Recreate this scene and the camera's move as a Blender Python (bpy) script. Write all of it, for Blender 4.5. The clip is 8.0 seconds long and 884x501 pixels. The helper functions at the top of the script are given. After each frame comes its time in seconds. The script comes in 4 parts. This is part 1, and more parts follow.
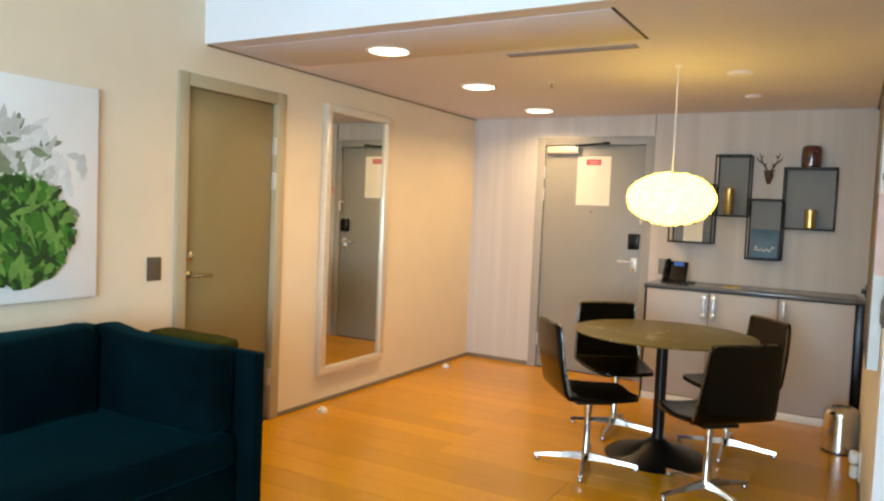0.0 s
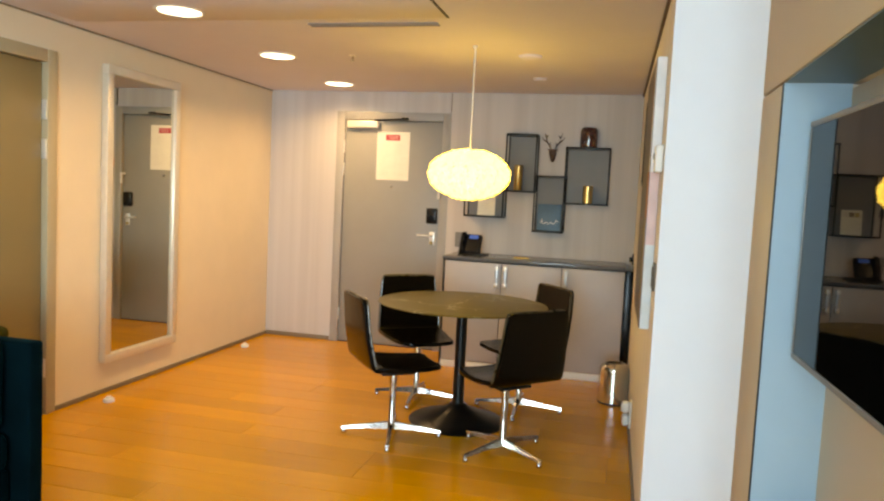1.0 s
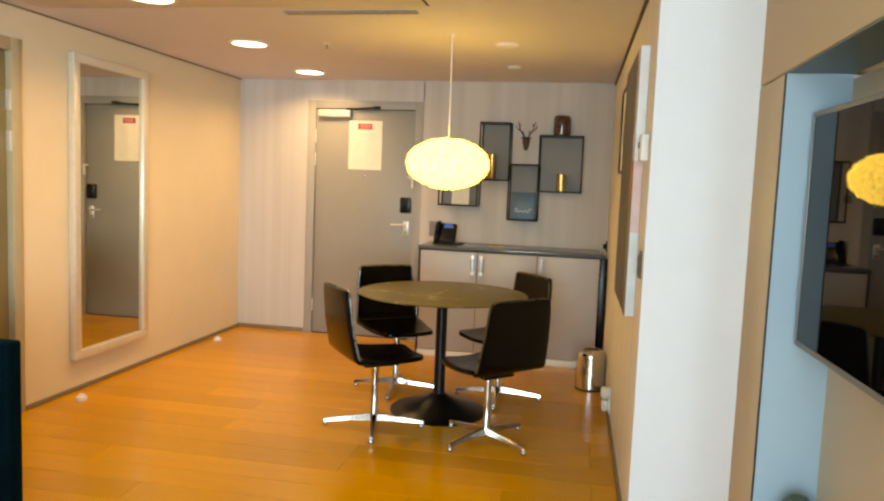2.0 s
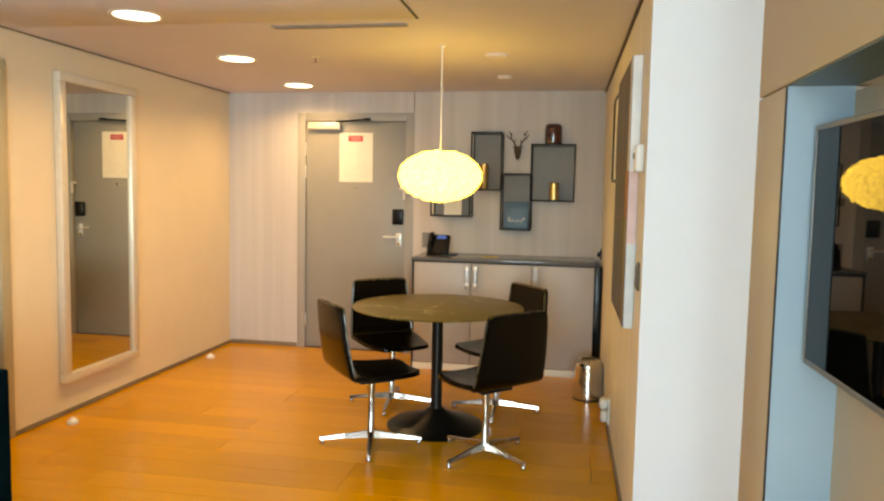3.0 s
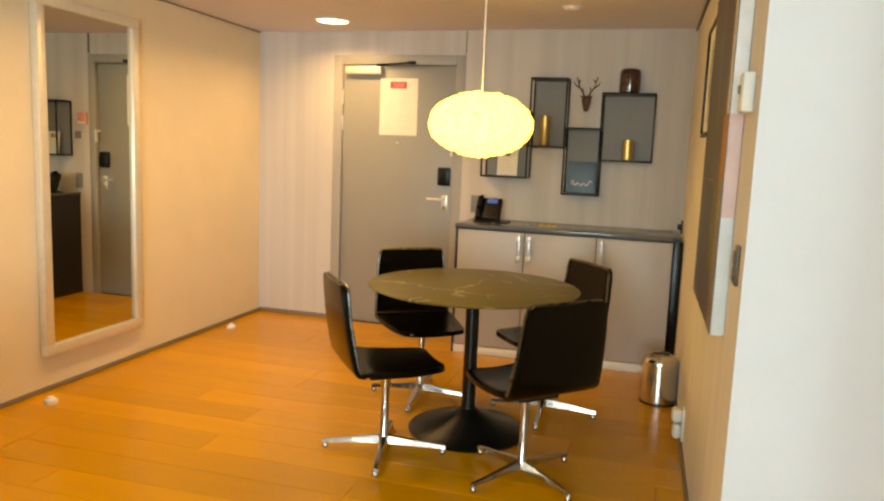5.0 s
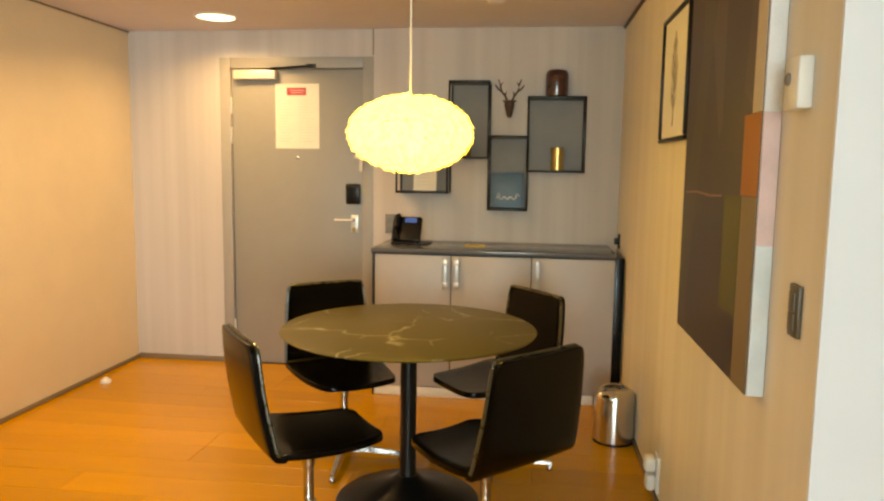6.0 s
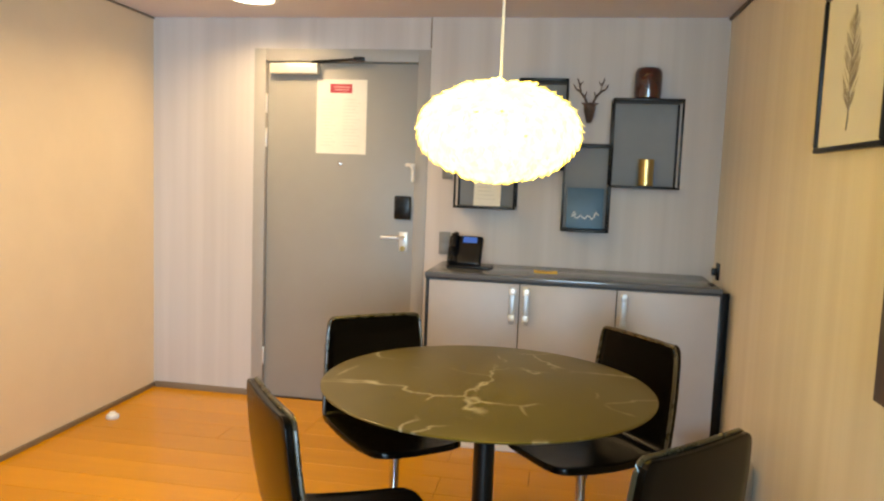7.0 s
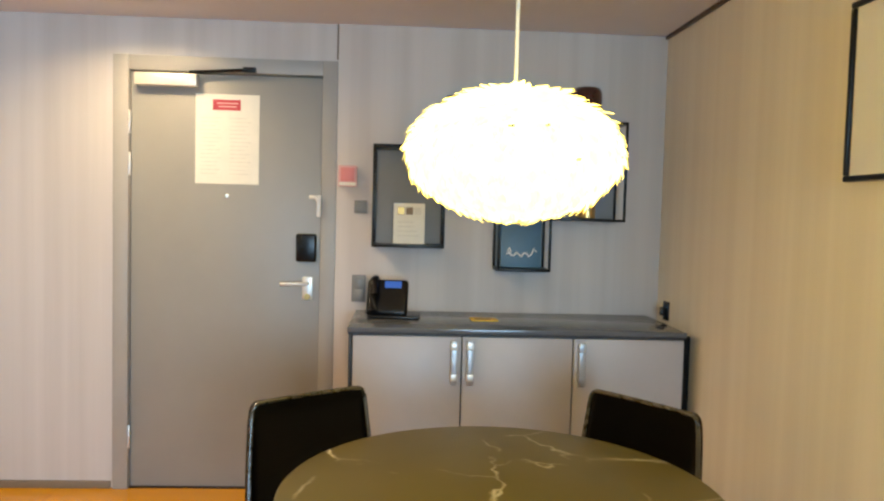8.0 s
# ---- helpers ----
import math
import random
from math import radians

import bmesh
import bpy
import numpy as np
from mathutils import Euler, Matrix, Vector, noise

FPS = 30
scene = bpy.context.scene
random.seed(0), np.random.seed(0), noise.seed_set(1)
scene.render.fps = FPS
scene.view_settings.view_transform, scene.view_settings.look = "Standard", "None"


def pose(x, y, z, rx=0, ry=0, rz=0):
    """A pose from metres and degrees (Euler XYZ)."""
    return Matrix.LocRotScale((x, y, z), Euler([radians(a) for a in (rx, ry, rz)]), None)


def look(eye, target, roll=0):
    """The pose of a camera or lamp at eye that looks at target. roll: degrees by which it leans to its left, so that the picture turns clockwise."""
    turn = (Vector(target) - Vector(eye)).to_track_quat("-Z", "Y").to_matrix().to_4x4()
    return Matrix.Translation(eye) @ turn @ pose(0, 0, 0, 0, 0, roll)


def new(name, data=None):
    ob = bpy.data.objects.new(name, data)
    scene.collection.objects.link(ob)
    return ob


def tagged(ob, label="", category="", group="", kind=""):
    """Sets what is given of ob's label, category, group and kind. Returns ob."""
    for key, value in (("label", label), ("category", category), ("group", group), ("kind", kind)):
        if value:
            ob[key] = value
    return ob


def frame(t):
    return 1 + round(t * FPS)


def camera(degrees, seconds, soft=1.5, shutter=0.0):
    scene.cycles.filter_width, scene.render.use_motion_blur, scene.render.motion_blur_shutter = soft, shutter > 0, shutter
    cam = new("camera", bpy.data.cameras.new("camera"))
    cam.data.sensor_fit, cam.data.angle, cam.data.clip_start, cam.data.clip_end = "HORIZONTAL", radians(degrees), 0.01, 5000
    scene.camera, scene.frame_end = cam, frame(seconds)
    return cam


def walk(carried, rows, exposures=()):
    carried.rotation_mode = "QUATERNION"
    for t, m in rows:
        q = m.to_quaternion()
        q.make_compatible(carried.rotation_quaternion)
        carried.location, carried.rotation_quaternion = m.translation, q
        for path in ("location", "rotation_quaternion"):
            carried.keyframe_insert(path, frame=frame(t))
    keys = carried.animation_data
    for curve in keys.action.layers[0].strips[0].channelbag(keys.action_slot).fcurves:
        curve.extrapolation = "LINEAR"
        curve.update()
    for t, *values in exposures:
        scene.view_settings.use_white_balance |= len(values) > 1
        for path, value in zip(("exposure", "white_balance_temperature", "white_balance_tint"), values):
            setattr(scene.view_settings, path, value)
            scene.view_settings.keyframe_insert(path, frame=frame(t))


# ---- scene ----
cam = camera(62.7, 8.0, soft=2.3)
PATH = [
    (0, (0.021, 0.182, 1.395), (-0.972, 1.914, 1.284), 2.4),
    (0.5, (0.045, 0.191, 1.376), (-0.794, 2.001, 1.244), 4.1),
    (1, (-0.034, 0.176, 1.388), (-0.504, 2.113, 1.234), 2.8),
    (1.5, (-0.1, 0.17, 1.383), (-0.483, 2.124, 1.193), 2.7),
    (3, (-0.157, 0.213, 1.426), (-0.505, 2.176, 1.263), 1.1),
    (3.5, (-0.119, 0.314, 1.396), (-0.566, 2.242, 1.106), 1.0),
    (4, (-0.055, 0.517, 1.411), (-0.665, 2.404, 1.148), 2.1),
    (5.5, (-0.259, 1.329, 1.367), (-0.669, 3.269, 1.104), 2.0),
    (6, (-0.435, 1.616, 1.393), (-0.686, 3.586, 1.16), 0.8),
    (6.5, (-0.549, 1.995, 1.382), (-0.862, 3.961, 1.188), 1.6),
    (7, (-0.721, 2.253, 1.368), (-1.047, 4.217, 1.172), 2.2),
    (7.5, (-0.935, 2.549, 1.372), (-1.047, 4.54, 1.228), 0.9),
    (8, (-1.165, 2.824, 1.381), (-1.064, 4.818, 1.277), 1.5),
]
BALANCE = [(0.0, 0.2, 7800, 9), (0.5, 0.2, 8400, 10), (4.0, 0.2, 10200, 10), (6.0, 0.15, 11700, 10), (6.5, 0.25, 11200, 8), (7.0, 0.3, 7300, 7), (7.5, 0.3, 6600, 4), (8.0, 0.2, 6500, 4)]
walk(cam, [(t, look(eye, target, roll)) for t, eye, target, roll in PATH], BALANCE)

# ---------------------------------------------------------------- light
world = bpy.data.worlds.new("world")
scene.world = world
world.use_nodes = True
wn = world.node_tree.nodes
sky = wn.new("ShaderNodeTexSky")
sky.sky_type = "NISHITA"
sky.sun_disc = False
sky.sun_elevation, sky.sun_rotation = radians(35), radians(150)
wn["Background"].inputs["Strength"].default_value = 0.10
world.node_tree.links.new(sky.outputs[0], wn["Background"].inputs["Color"])


def lamp(name, kind, m, energy, colour, size=0.0, size_y=0.0, spread=180):
    data = bpy.data.lights.new(name, kind)
    data.energy, data.color = energy, colour
    if kind == "AREA":
        data.shape = "RECTANGLE" if size_y else "DISK"
        data.size = size
        if size_y:
            data.size_y = size_y
        data.spread = radians(spread)
    elif kind == "POINT":
        data.shadow_soft_size = size
    elif kind == "SUN":
        data.angle = size
    ob = new(name, data)
    ob.matrix_world = m
    return ob


DAY, WARM = (0.41, 0.675, 1.0), (1.0, 0.70, 0.38)
lamp("sun", "SUN", look((3, -6, 5), (0, 0, 0)), 1.0, (1.0, 0.93, 0.84), radians(10))
lamp("window_light", "AREA", pose(0.6, -3.02, 1.45, 90, 0, 0), 445, DAY, 4.2, 1.7)
DOWN = [(-2.31, 3.56), (-2.345, 4.735), (-2.38, 5.92)]
for dx, dy in DOWN:
    lamp("downlight_bulb", "AREA", pose(dx, dy, 2.252), 9.5, WARM, 0.20, 0, 152)

# ---------------------------------------------------------------- materials
def rgba(c):
    return (*c, 1.0)


def material(name, colour, rough=0.5, metal=0.0, vary=0.0, scale=8.0, bump=0.0, bump_scale=60.0, coat=0.0, sheen=0.0, spec=0.5, stretch=(1, 1, 1)):
    """A principled surface with variation at a large and a fine scale, and fine relief."""
    mat = bpy.data.materials.new(name)
    mat.use_nodes = True
    nt = mat.node_tree
    b = nt.nodes["Principled BSDF"]
    b.inputs["Base Color"].default_value = rgba(colour)
    b.inputs["Roughness"].default_value = rough
    b.inputs["Metallic"].default_value = metal
    b.inputs["Coat Weight"].default_value = coat
    b.inputs["Specular IOR Level"].default_value = spec
    if sheen:
        b.inputs["Sheen Weight"].default_value = sheen
        b.inputs["Sheen Roughness"].default_value = 0.35
    co = nt.nodes.new("ShaderNodeTexCoord")
    mp = nt.nodes.new("ShaderNodeMapping")
    mp.inputs["Scale"].default_value = stretch
    nt.links.new(co.outputs["Object"], mp.inputs["Vector"])
    if vary:
        n1 = nt.nodes.new("ShaderNodeTexNoise")
        n1.inputs["Scale"].default_value = scale
        n1.inputs["Detail"].default_value = 6
        n1.inputs["Roughness"].default_value = 0.65
        nt.links.new(mp.outputs[0], n1.inputs["Vector"])
        ramp = nt.nodes.new("ShaderNodeValToRGB")
        ramp.color_ramp.elements[0].position, ramp.color_ramp.elements[1].position = 0.3, 0.7
        ramp.color_ramp.elements[0].color = rgba([max(0, v * (1 - vary)) for v in colour])
        ramp.color_ramp.elements[1].color = rgba([min(1, v * (1 + vary)) for v in colour])
        nt.links.new(n1.outputs["Fac"], ramp.inputs["Fac"])
        nt.links.new(ramp.outputs["Color"], b.inputs["Base Color"])
        mr = nt.nodes.new("ShaderNodeMapRange")
        mr.inputs["To Min"].default_value, mr.inputs["To Max"].default_value = max(0.02, rough - 0.08), min(1, rough + 0.08)
        nt.links.new(n1.outputs["Fac"], mr.inputs["Value"])
        nt.links.new(mr.outputs[0], b.inputs["Roughness"])
    if bump:
        n2 = nt.nodes.new("ShaderNodeTexNoise")
        n2.inputs["Scale"].default_value = bump_scale
        n2.inputs["Detail"].default_value = 4
        nt.links.new(mp.outputs[0], n2.inputs["Vector"])
        bp = nt.nodes.new("ShaderNodeBump")
        bp.inputs["Strength"].default_value = bump
        bp.inputs["Distance"].default_value = 0.004
        nt.links.new(n2.outputs["Fac"], bp.inputs["Height"])
        nt.links.new(bp.outputs[0], b.inputs["Normal"])
    return mat


def striped_paper(name, low, high, axis):
    """Wallpaper with soft vertical stripes of uneven width, running up z."""
    mat = material(name, high, 0.75)
    nt = mat.node_tree
    b = nt.nodes["Principled BSDF"]
    b.inputs["Specular IOR Level"].default_value = 0.25
    mp = next(n for n in nt.nodes if n.type == "MAPPING")
    mp.inputs["Scale"].default_value = (1, 0, 0.02) if axis == "x" else (0, 1, 0.02)
    n1 = nt.nodes.new("ShaderNodeTexNoise")
    n1.inputs["Scale"].default_value = 9
    n1.inputs["Detail"].default_value = 3
    n2 = nt.nodes.new("ShaderNodeTexNoise")
    n2.inputs["Scale"].default_value = 130
    n2.inputs["Detail"].default_value = 2
    for n in (n1, n2):
        nt.links.new(mp.outputs[0], n.inputs["Vector"])
    mix = nt.nodes.new("ShaderNodeMix")
    mix.inputs[0].default_value = 0.10
    nt.links.new(n1.outputs["Fac"], mix.inputs[2])
    nt.links.new(n2.outputs["Fac"], mix.inputs[3])
    ramp = nt.nodes.new("ShaderNodeValToRGB")
    ramp.color_ramp.elements[0].position, ramp.color_ramp.elements[1].position = 0.38, 0.62
    ramp.color_ramp.elements[0].color, ramp.color_ramp.elements[1].color = rgba(low), rgba(high)
    nt.links.new(mix.outputs[0], ramp.inputs["Fac"])
    nt.links.new(ramp.outputs["Color"], b.inputs["Base Color"])
    bp = nt.nodes.new("ShaderNodeBump")
    bp.inputs["Strength"].default_value = 0.15
    bp.inputs["Distance"].default_value = 0.002
    nt.links.new(n2.outputs["Fac"], bp.inputs["Height"])
    nt.links.new(bp.outputs[0], b.inputs["Normal"])
    return mat


def oak_planks():
    """Honey oak, each board of its own tone, grain along x."""
    mat = material("oak_plank", (0.46, 0.24, 0.06), 0.28)
    nt = mat.node_tree
    b = nt.nodes["Principled BSDF"]
    b.inputs["Coat Weight"].default_value = 0.14
    b.inputs["Specular IOR Level"].default_value = 0.38
    b.inputs["Coat Roughness"].default_value = 0.22
    info = nt.nodes.new("ShaderNodeObjectInfo")
    co = next(n for n in nt.nodes if n.type == "TEX_COORD")
    geo = nt.nodes.new("ShaderNodeNewGeometry")
    add = nt.nodes.new("ShaderNodeVectorMath")
    scl = nt.nodes.new("ShaderNodeVectorMath")
    scl.operation = "SCALE"
    scl.inputs[0].default_value = (31, 17, 5)
    nt.links.new(info.outputs["Random"], scl.inputs["Scale"])
    nt.links.new(geo.outputs["Position"], add.inputs[0])
    nt.links.new(scl.outputs[0], add.inputs[1])
    mp = next(n for n in nt.nodes if n.type == "MAPPING")
    mp.inputs["Scale"].default_value = (0.8, 7, 1)
    nt.links.new(add.outputs[0], mp.inputs["Vector"])
    n1 = nt.nodes.new("ShaderNodeTexNoise")
    n1.inputs["Scale"].default_value, n1.inputs["Detail"].default_value, n1.inputs["Distortion"].default_value = 2.0, 5, 0.5
    nt.links.new(mp.outputs[0], n1.inputs["Vector"])
    ramp = nt.nodes.new("ShaderNodeValToRGB")
    ramp.color_ramp.elements[0].position, ramp.color_ramp.elements[1].position = 0.25, 0.75
    ramp.color_ramp.elements[0].color = rgba((0.585, 0.258, 0.0015))
    ramp.color_ramp.elements[1].color = rgba((0.640, 0.290, 0.003))
    nt.links.new(n1.outputs["Fac"], ramp.inputs["Fac"])
    hsv = nt.nodes.new("ShaderNodeHueSaturation")
    mr = nt.nodes.new("ShaderNodeMapRange")
    mr.inputs["To Min"].default_value, mr.inputs["To Max"].default_value = 0.88, 1.10
    nt.links.new(info.outputs["Random"], mr.inputs["Value"])
    nt.links.new(mr.outputs[0], hsv.inputs["Value"])
    nt.links.new(ramp.outputs["Color"], hsv.inputs["Color"])
    nt.links.new(hsv.outputs["Color"], b.inputs["Base Color"])
    r2 = nt.nodes.new("ShaderNodeMapRange")
    r2.inputs["To Min"].default_value, r2.inputs["To Max"].default_value = 0.19, 0.25
    nt.links.new(n1.outputs["Fac"], r2.inputs["Value"])
    nt.links.new(r2.outputs[0], b.inputs["Roughness"])
    bp = nt.nodes.new("ShaderNodeBump")
    bp.inputs["Strength"].default_value, bp.inputs["Distance"].default_value = 0.04, 0.002
    nt.links.new(n1.outputs["Fac"], bp.inputs["Height"])
    nt.links.new(bp.outputs[0], b.inputs["Normal"])
    return mat


def stone_top():
    """Dark brown-olive stone with thin pale veins."""
    mat = material("veined_stone", (0.12, 0.095, 0.05), 0.34, spec=0.30)
    nt = mat.node_tree
    b = nt.nodes["Principled BSDF"]
    mp = next(n for n in nt.nodes if n.type == "MAPPING")
    n1 = nt.nodes.new("ShaderNodeTexNoise")
    n1.inputs["Scale"].default_value, n1.inputs["Detail"].default_value, n1.inputs["Distortion"].default_value = 2.2, 5, 0.8
    nt.links.new(mp.outputs[0], n1.inputs["Vector"])
    mixv = nt.nodes.new("ShaderNodeVectorMath")
    mixv.operation = "MULTIPLY_ADD"
    mixv.inputs[1].default_value = (0.35, 0.35, 0.35)
    nt.links.new(n1.outputs["Color"], mixv.inputs[0])
    nt.links.new(mp.outputs[0], mixv.inputs[2])
    vor = nt.nodes.new("ShaderNodeTexVoronoi")
    vor.feature = "DISTANCE_TO_EDGE"
    vor.inputs["Scale"].default_value = 3.1
    nt.links.new(mixv.outputs[0], vor.inputs["Vector"])
    line = nt.nodes.new("ShaderNodeMapRange")
    line.inputs["From Min"].default_value, line.inputs["From Max"].default_value = 0.0, 0.026
    line.inputs["To Min"].default_value, line.inputs["To Max"].default_value = 1.0, 0.0
    nt.links.new(vor.outputs["Distance"], line.inputs["Value"])
    n3 = nt.nodes.new("ShaderNodeTexNoise")
    n3.inputs["Scale"].default_value, n3.inputs["Detail"].default_value = 5, 3
    nt.links.new(mp.outputs[0], n3.inputs["Vector"])
    gate = nt.nodes.new("ShaderNodeMapRange")
    gate.inputs["From Min"].default_value, gate.inputs["From Max"].default_value = 0.44, 0.64
    nt.links.new(n3.outputs["Fac"], gate.inputs["Value"])
    mul = nt.nodes.new("ShaderNodeMath")
    mul.operation = "MULTIPLY"
    nt.links.new(line.outputs[0], mul.inputs[0])
    nt.links.new(gate.outputs[0], mul.inputs[1])
    base = nt.nodes.new("ShaderNodeValToRGB")
    base.color_ramp.elements[0].color, base.color_ramp.elements[1].color = rgba((0.072, 0.056, 0.008)), rgba((0.114, 0.090, 0.016))
    nt.links.new(n1.outputs["Fac"], base.inputs["Fac"])
    mix = nt.nodes.new("ShaderNodeMix")
    mix.data_type = "RGBA"
    nt.links.new(mul.outputs[0], mix.inputs[0])
    nt.links.new(base.outputs["Color"], mix.inputs[6])
    mix.inputs[7].default_value = rgba((0.46, 0.43, 0.34))
    nt.links.new(mix.outputs[2], b.inputs["Base Color"])
    return mat


def glow(name, colour, strength):
    mat = bpy.data.materials.new(name)
    mat.use_nodes = True
    b = mat.node_tree.nodes["Principled BSDF"]
    b.inputs["Base Color"].default_value = rgba((0.30, 0.28, 0.23))
    b.inputs["Roughness"].default_value = 0.6
    b.inputs["Emission Color"].default_value = rgba(colour)
    b.inputs["Emission Strength"].default_value = strength
    return mat


def feather_glow():
    """Thin pale feathers lit through from inside, each a little different."""
    mat = glow("feather_glow", (1.0, 0.70, 0.128), 1.0)
    nt = mat.node_tree
    geo = nt.nodes.new("ShaderNodeNewGeometry")
    mr = nt.nodes.new("ShaderNodeMapRange")
    mr.inputs["To Min"].default_value, mr.inputs["To Max"].default_value = 4.6, 7.4
    nt.links.new(geo.outputs["Random Per Island"], mr.inputs["Value"])
    nt.links.new(mr.outputs[0], nt.nodes["Principled BSDF"].inputs["Emission Strength"])
    return mat


WALL_LEFT = material("cream_wallpaper", (0.735, 0.615, 0.455), 0.8, vary=0.03, scale=3, bump=0.12, bump_scale=220, spec=0.25)
WALL_BACK = striped_paper("striped_wallpaper", (0.53, 0.495, 0.48), (0.60, 0.565, 0.55), "x")
WALL_RIGHT = striped_paper("striped_wallpaper_side", (0.745, 0.685, 0.61), (0.80, 0.745, 0.67), "y")
WHITE_PAINT = material("white_paint", (0.78, 0.80, 0.85), 0.6, vary=0.02, scale=3, bump=0.05, bump_scale=150)
CEIL = material("ceiling_paint", (0.68, 0.65, 0.73), 0.75, vary=0.03, scale=2.0, bump=0.05, bump_scale=180)
OAK = oak_planks()
UNDER = material("underfloor", (0.06, 0.035, 0.015), 0.8, vary=0.2)
SKIRT = material("skirting_paint", (0.21, 0.16, 0.11), 0.55, vary=0.06)
DOOR_GREY = material("door_grey_paint", (0.30, 0.29, 0.27), 0.42, vary=0.04, scale=3, bump=0.04, bump_scale=200)
DOOR_OLIVE = material("door_olive_paint", (0.235, 0.180, 0.085), 0.42, vary=0.04, scale=3, bump=0.04, bump_scale=200)
FRAME_GREY = material("frame_grey_paint", (0.36, 0.345, 0.32), 0.45, vary=0.04, scale=4)
FRAME_OLIVE = material("frame_olive_paint", (0.43, 0.36, 0.235), 0.45, vary=0.04, scale=4)
CHROME = material("chrome", (0.50, 0.475, 0.43), 0.13, 1.0, vary=0.04, scale=20)
STEEL = material("brushed_steel", (0.66, 0.63, 0.57), 0.17, 1.0, vary=0.04, scale=6)
SILVER = material("silver_frame", (0.72, 0.66, 0.56), 0.38, 0.35, vary=0.05, scale=25, bump=0.05, bump_scale=90)
MIRROR = material("mirror_glass", (0.66, 0.66, 0.59), 0.015, 1.0)
BLACK_METAL = material("black_metal", (0.004, 0.004, 0.004), 0.34, 0.0, vary=0.15, scale=30, spec=0.28)
BLACK_PLASTIC = material("black_plastic", (0.006, 0.006, 0.007), 0.25, vary=0.1, scale=20, spec=0.3)
SATIN = material("satin_metal", (0.74, 0.72, 0.68), 0.38, 0.55, vary=0.05, scale=12)
FADED_RED = material("faded_red_plastic", (0.72, 0.25, 0.25), 0.5, vary=0.08)
BEZEL = material("dark_bezel", (0.20, 0.205, 0.21), 0.45, 0.2, vary=0.06)
HANDLE = material("satin_handle", (0.46, 0.48, 0.50), 0.42, 0.7, vary=0.08, scale=12)
LEATHER = material("black_leather", (0.0022, 0.0016, 0.0011), 0.21, vary=0.06, scale=7, bump=0.012, bump_scale=160, spec=0.15)
PIPING = material("piping_leather", (0.045, 0.036, 0.016), 0.28, vary=0.1, scale=20, spec=1.0)
TOP_STONE = stone_top()
CAB = material("taupe_laminate", (0.41, 0.39, 0.40), 0.42, vary=0.04, scale=5, bump=0.03, bump_scale=200)
CAB_TOP = material("slate_worktop", (0.105, 0.115, 0.135), 0.14, vary=0.05, scale=24)
CAB_DARK = material("dark_carcass", (0.012, 0.013, 0.017), 0.5, vary=0.1)
PLASTIC_WHITE = material("white_plastic", (0.78, 0.77, 0.74), 0.4, vary=0.03)
PLASTIC_GREY = material("grey_plastic", (0.20, 0.195, 0.19), 0.45, vary=0.08)
VENT_GREY = material("vent_paint", (0.26, 0.22, 0.20), 0.5, vary=0.05)
PLASTIC_BROWN = material("bronze_plastic", (0.10, 0.075, 0.05), 0.4, vary=0.1)
PAPER = material("paper", (0.80, 0.77, 0.68), 0.8, vary=0.04, scale=12)
PRINT = material("faint_print", (0.71, 0.68, 0.60), 0.8, vary=0.1, scale=30)
RED = material("red_print", (0.50, 0.045, 0.06), 0.5, vary=0.1)
PINK = material("pale_print", (0.75, 0.42, 0.40), 0.6, vary=0.1)
BRASS = material("brass", (0.52, 0.38, 0.16), 0.30, 1.0, vary=0.1, scale=14)
WOOD_DARK = material("dark_wood", (0.075, 0.040, 0.026), 0.5, vary=0.3, scale=18, bump=0.2, bump_scale=70)
GLAZE = material("dark_red_glaze", (0.05, 0.012, 0.010), 0.12, vary=0.3, scale=9, coat=0.6)
BOOK_BLUE = material("blue_board", (0.065, 0.145, 0.225), 0.45, vary=0.1)
CHALK = material("white_chalk", (0.75, 0.76, 0.76), 0.7, vary=0.1)
PENCIL = material("pencil_grey", (0.36, 0.32, 0.28), 0.8, vary=0.2, scale=40)
RIM_BRASS = material("rim_brass", (0.70, 0.56, 0.32), 0.25, 0.9, vary=0.08, scale=20)
GLOSS_TOP = material("gloss_brown_top", (0.020, 0.013, 0.006), 0.10, vary=0.2, scale=6, spec=0.5)
YELLOW = material("yellow_card", (0.78, 0.52, 0.05), 0.6, vary=0.1)
VELVET = material("dark_teal_velvet", (0.0003, 0.0050, 0.0068), 0.9, vary=0.45, scale=4, bump=0.15, bump_scale=300, spec=0.02, sheen=0.12)
VELVET.node_tree.nodes["Principled BSDF"].inputs["Sheen Tint"].default_value = rgba((0.0, 0.30, 0.36))
OLIVE = material("olive_velvet", (0.042, 0.038, 0.006), 0.85, vary=0.3, scale=6, bump=0.2, bump_scale=250, spec=0.05)
CABINET_BEIGE = material("beige_panel", (0.52, 0.42, 0.31), 0.5, vary=0.03, scale=3)
NICHE = material("niche_panel", (0.31, 0.44, 0.54), 0.45, vary=0.03, scale=3)
# darker copy of the niche panel: the soffit's shade is in its colour
NICHE_SHADED = material("niche_shadow_panel", (0.10, 0.16, 0.18), 0.4, vary=0.06, scale=4)
SCREEN = material("tv_screen", (0.002, 0.002, 0.002), 0.02, spec=0.16)
CANVAS = material("white_canvas", (0.80, 0.79, 0.77), 0.8, vary=0.02, scale=8, bump=0.2, bump_scale=400)
SHADE = glow("lamp_shade_glow", (1.0, 0.70, 0.126), 6.0)
FEATHER = feather_glow()
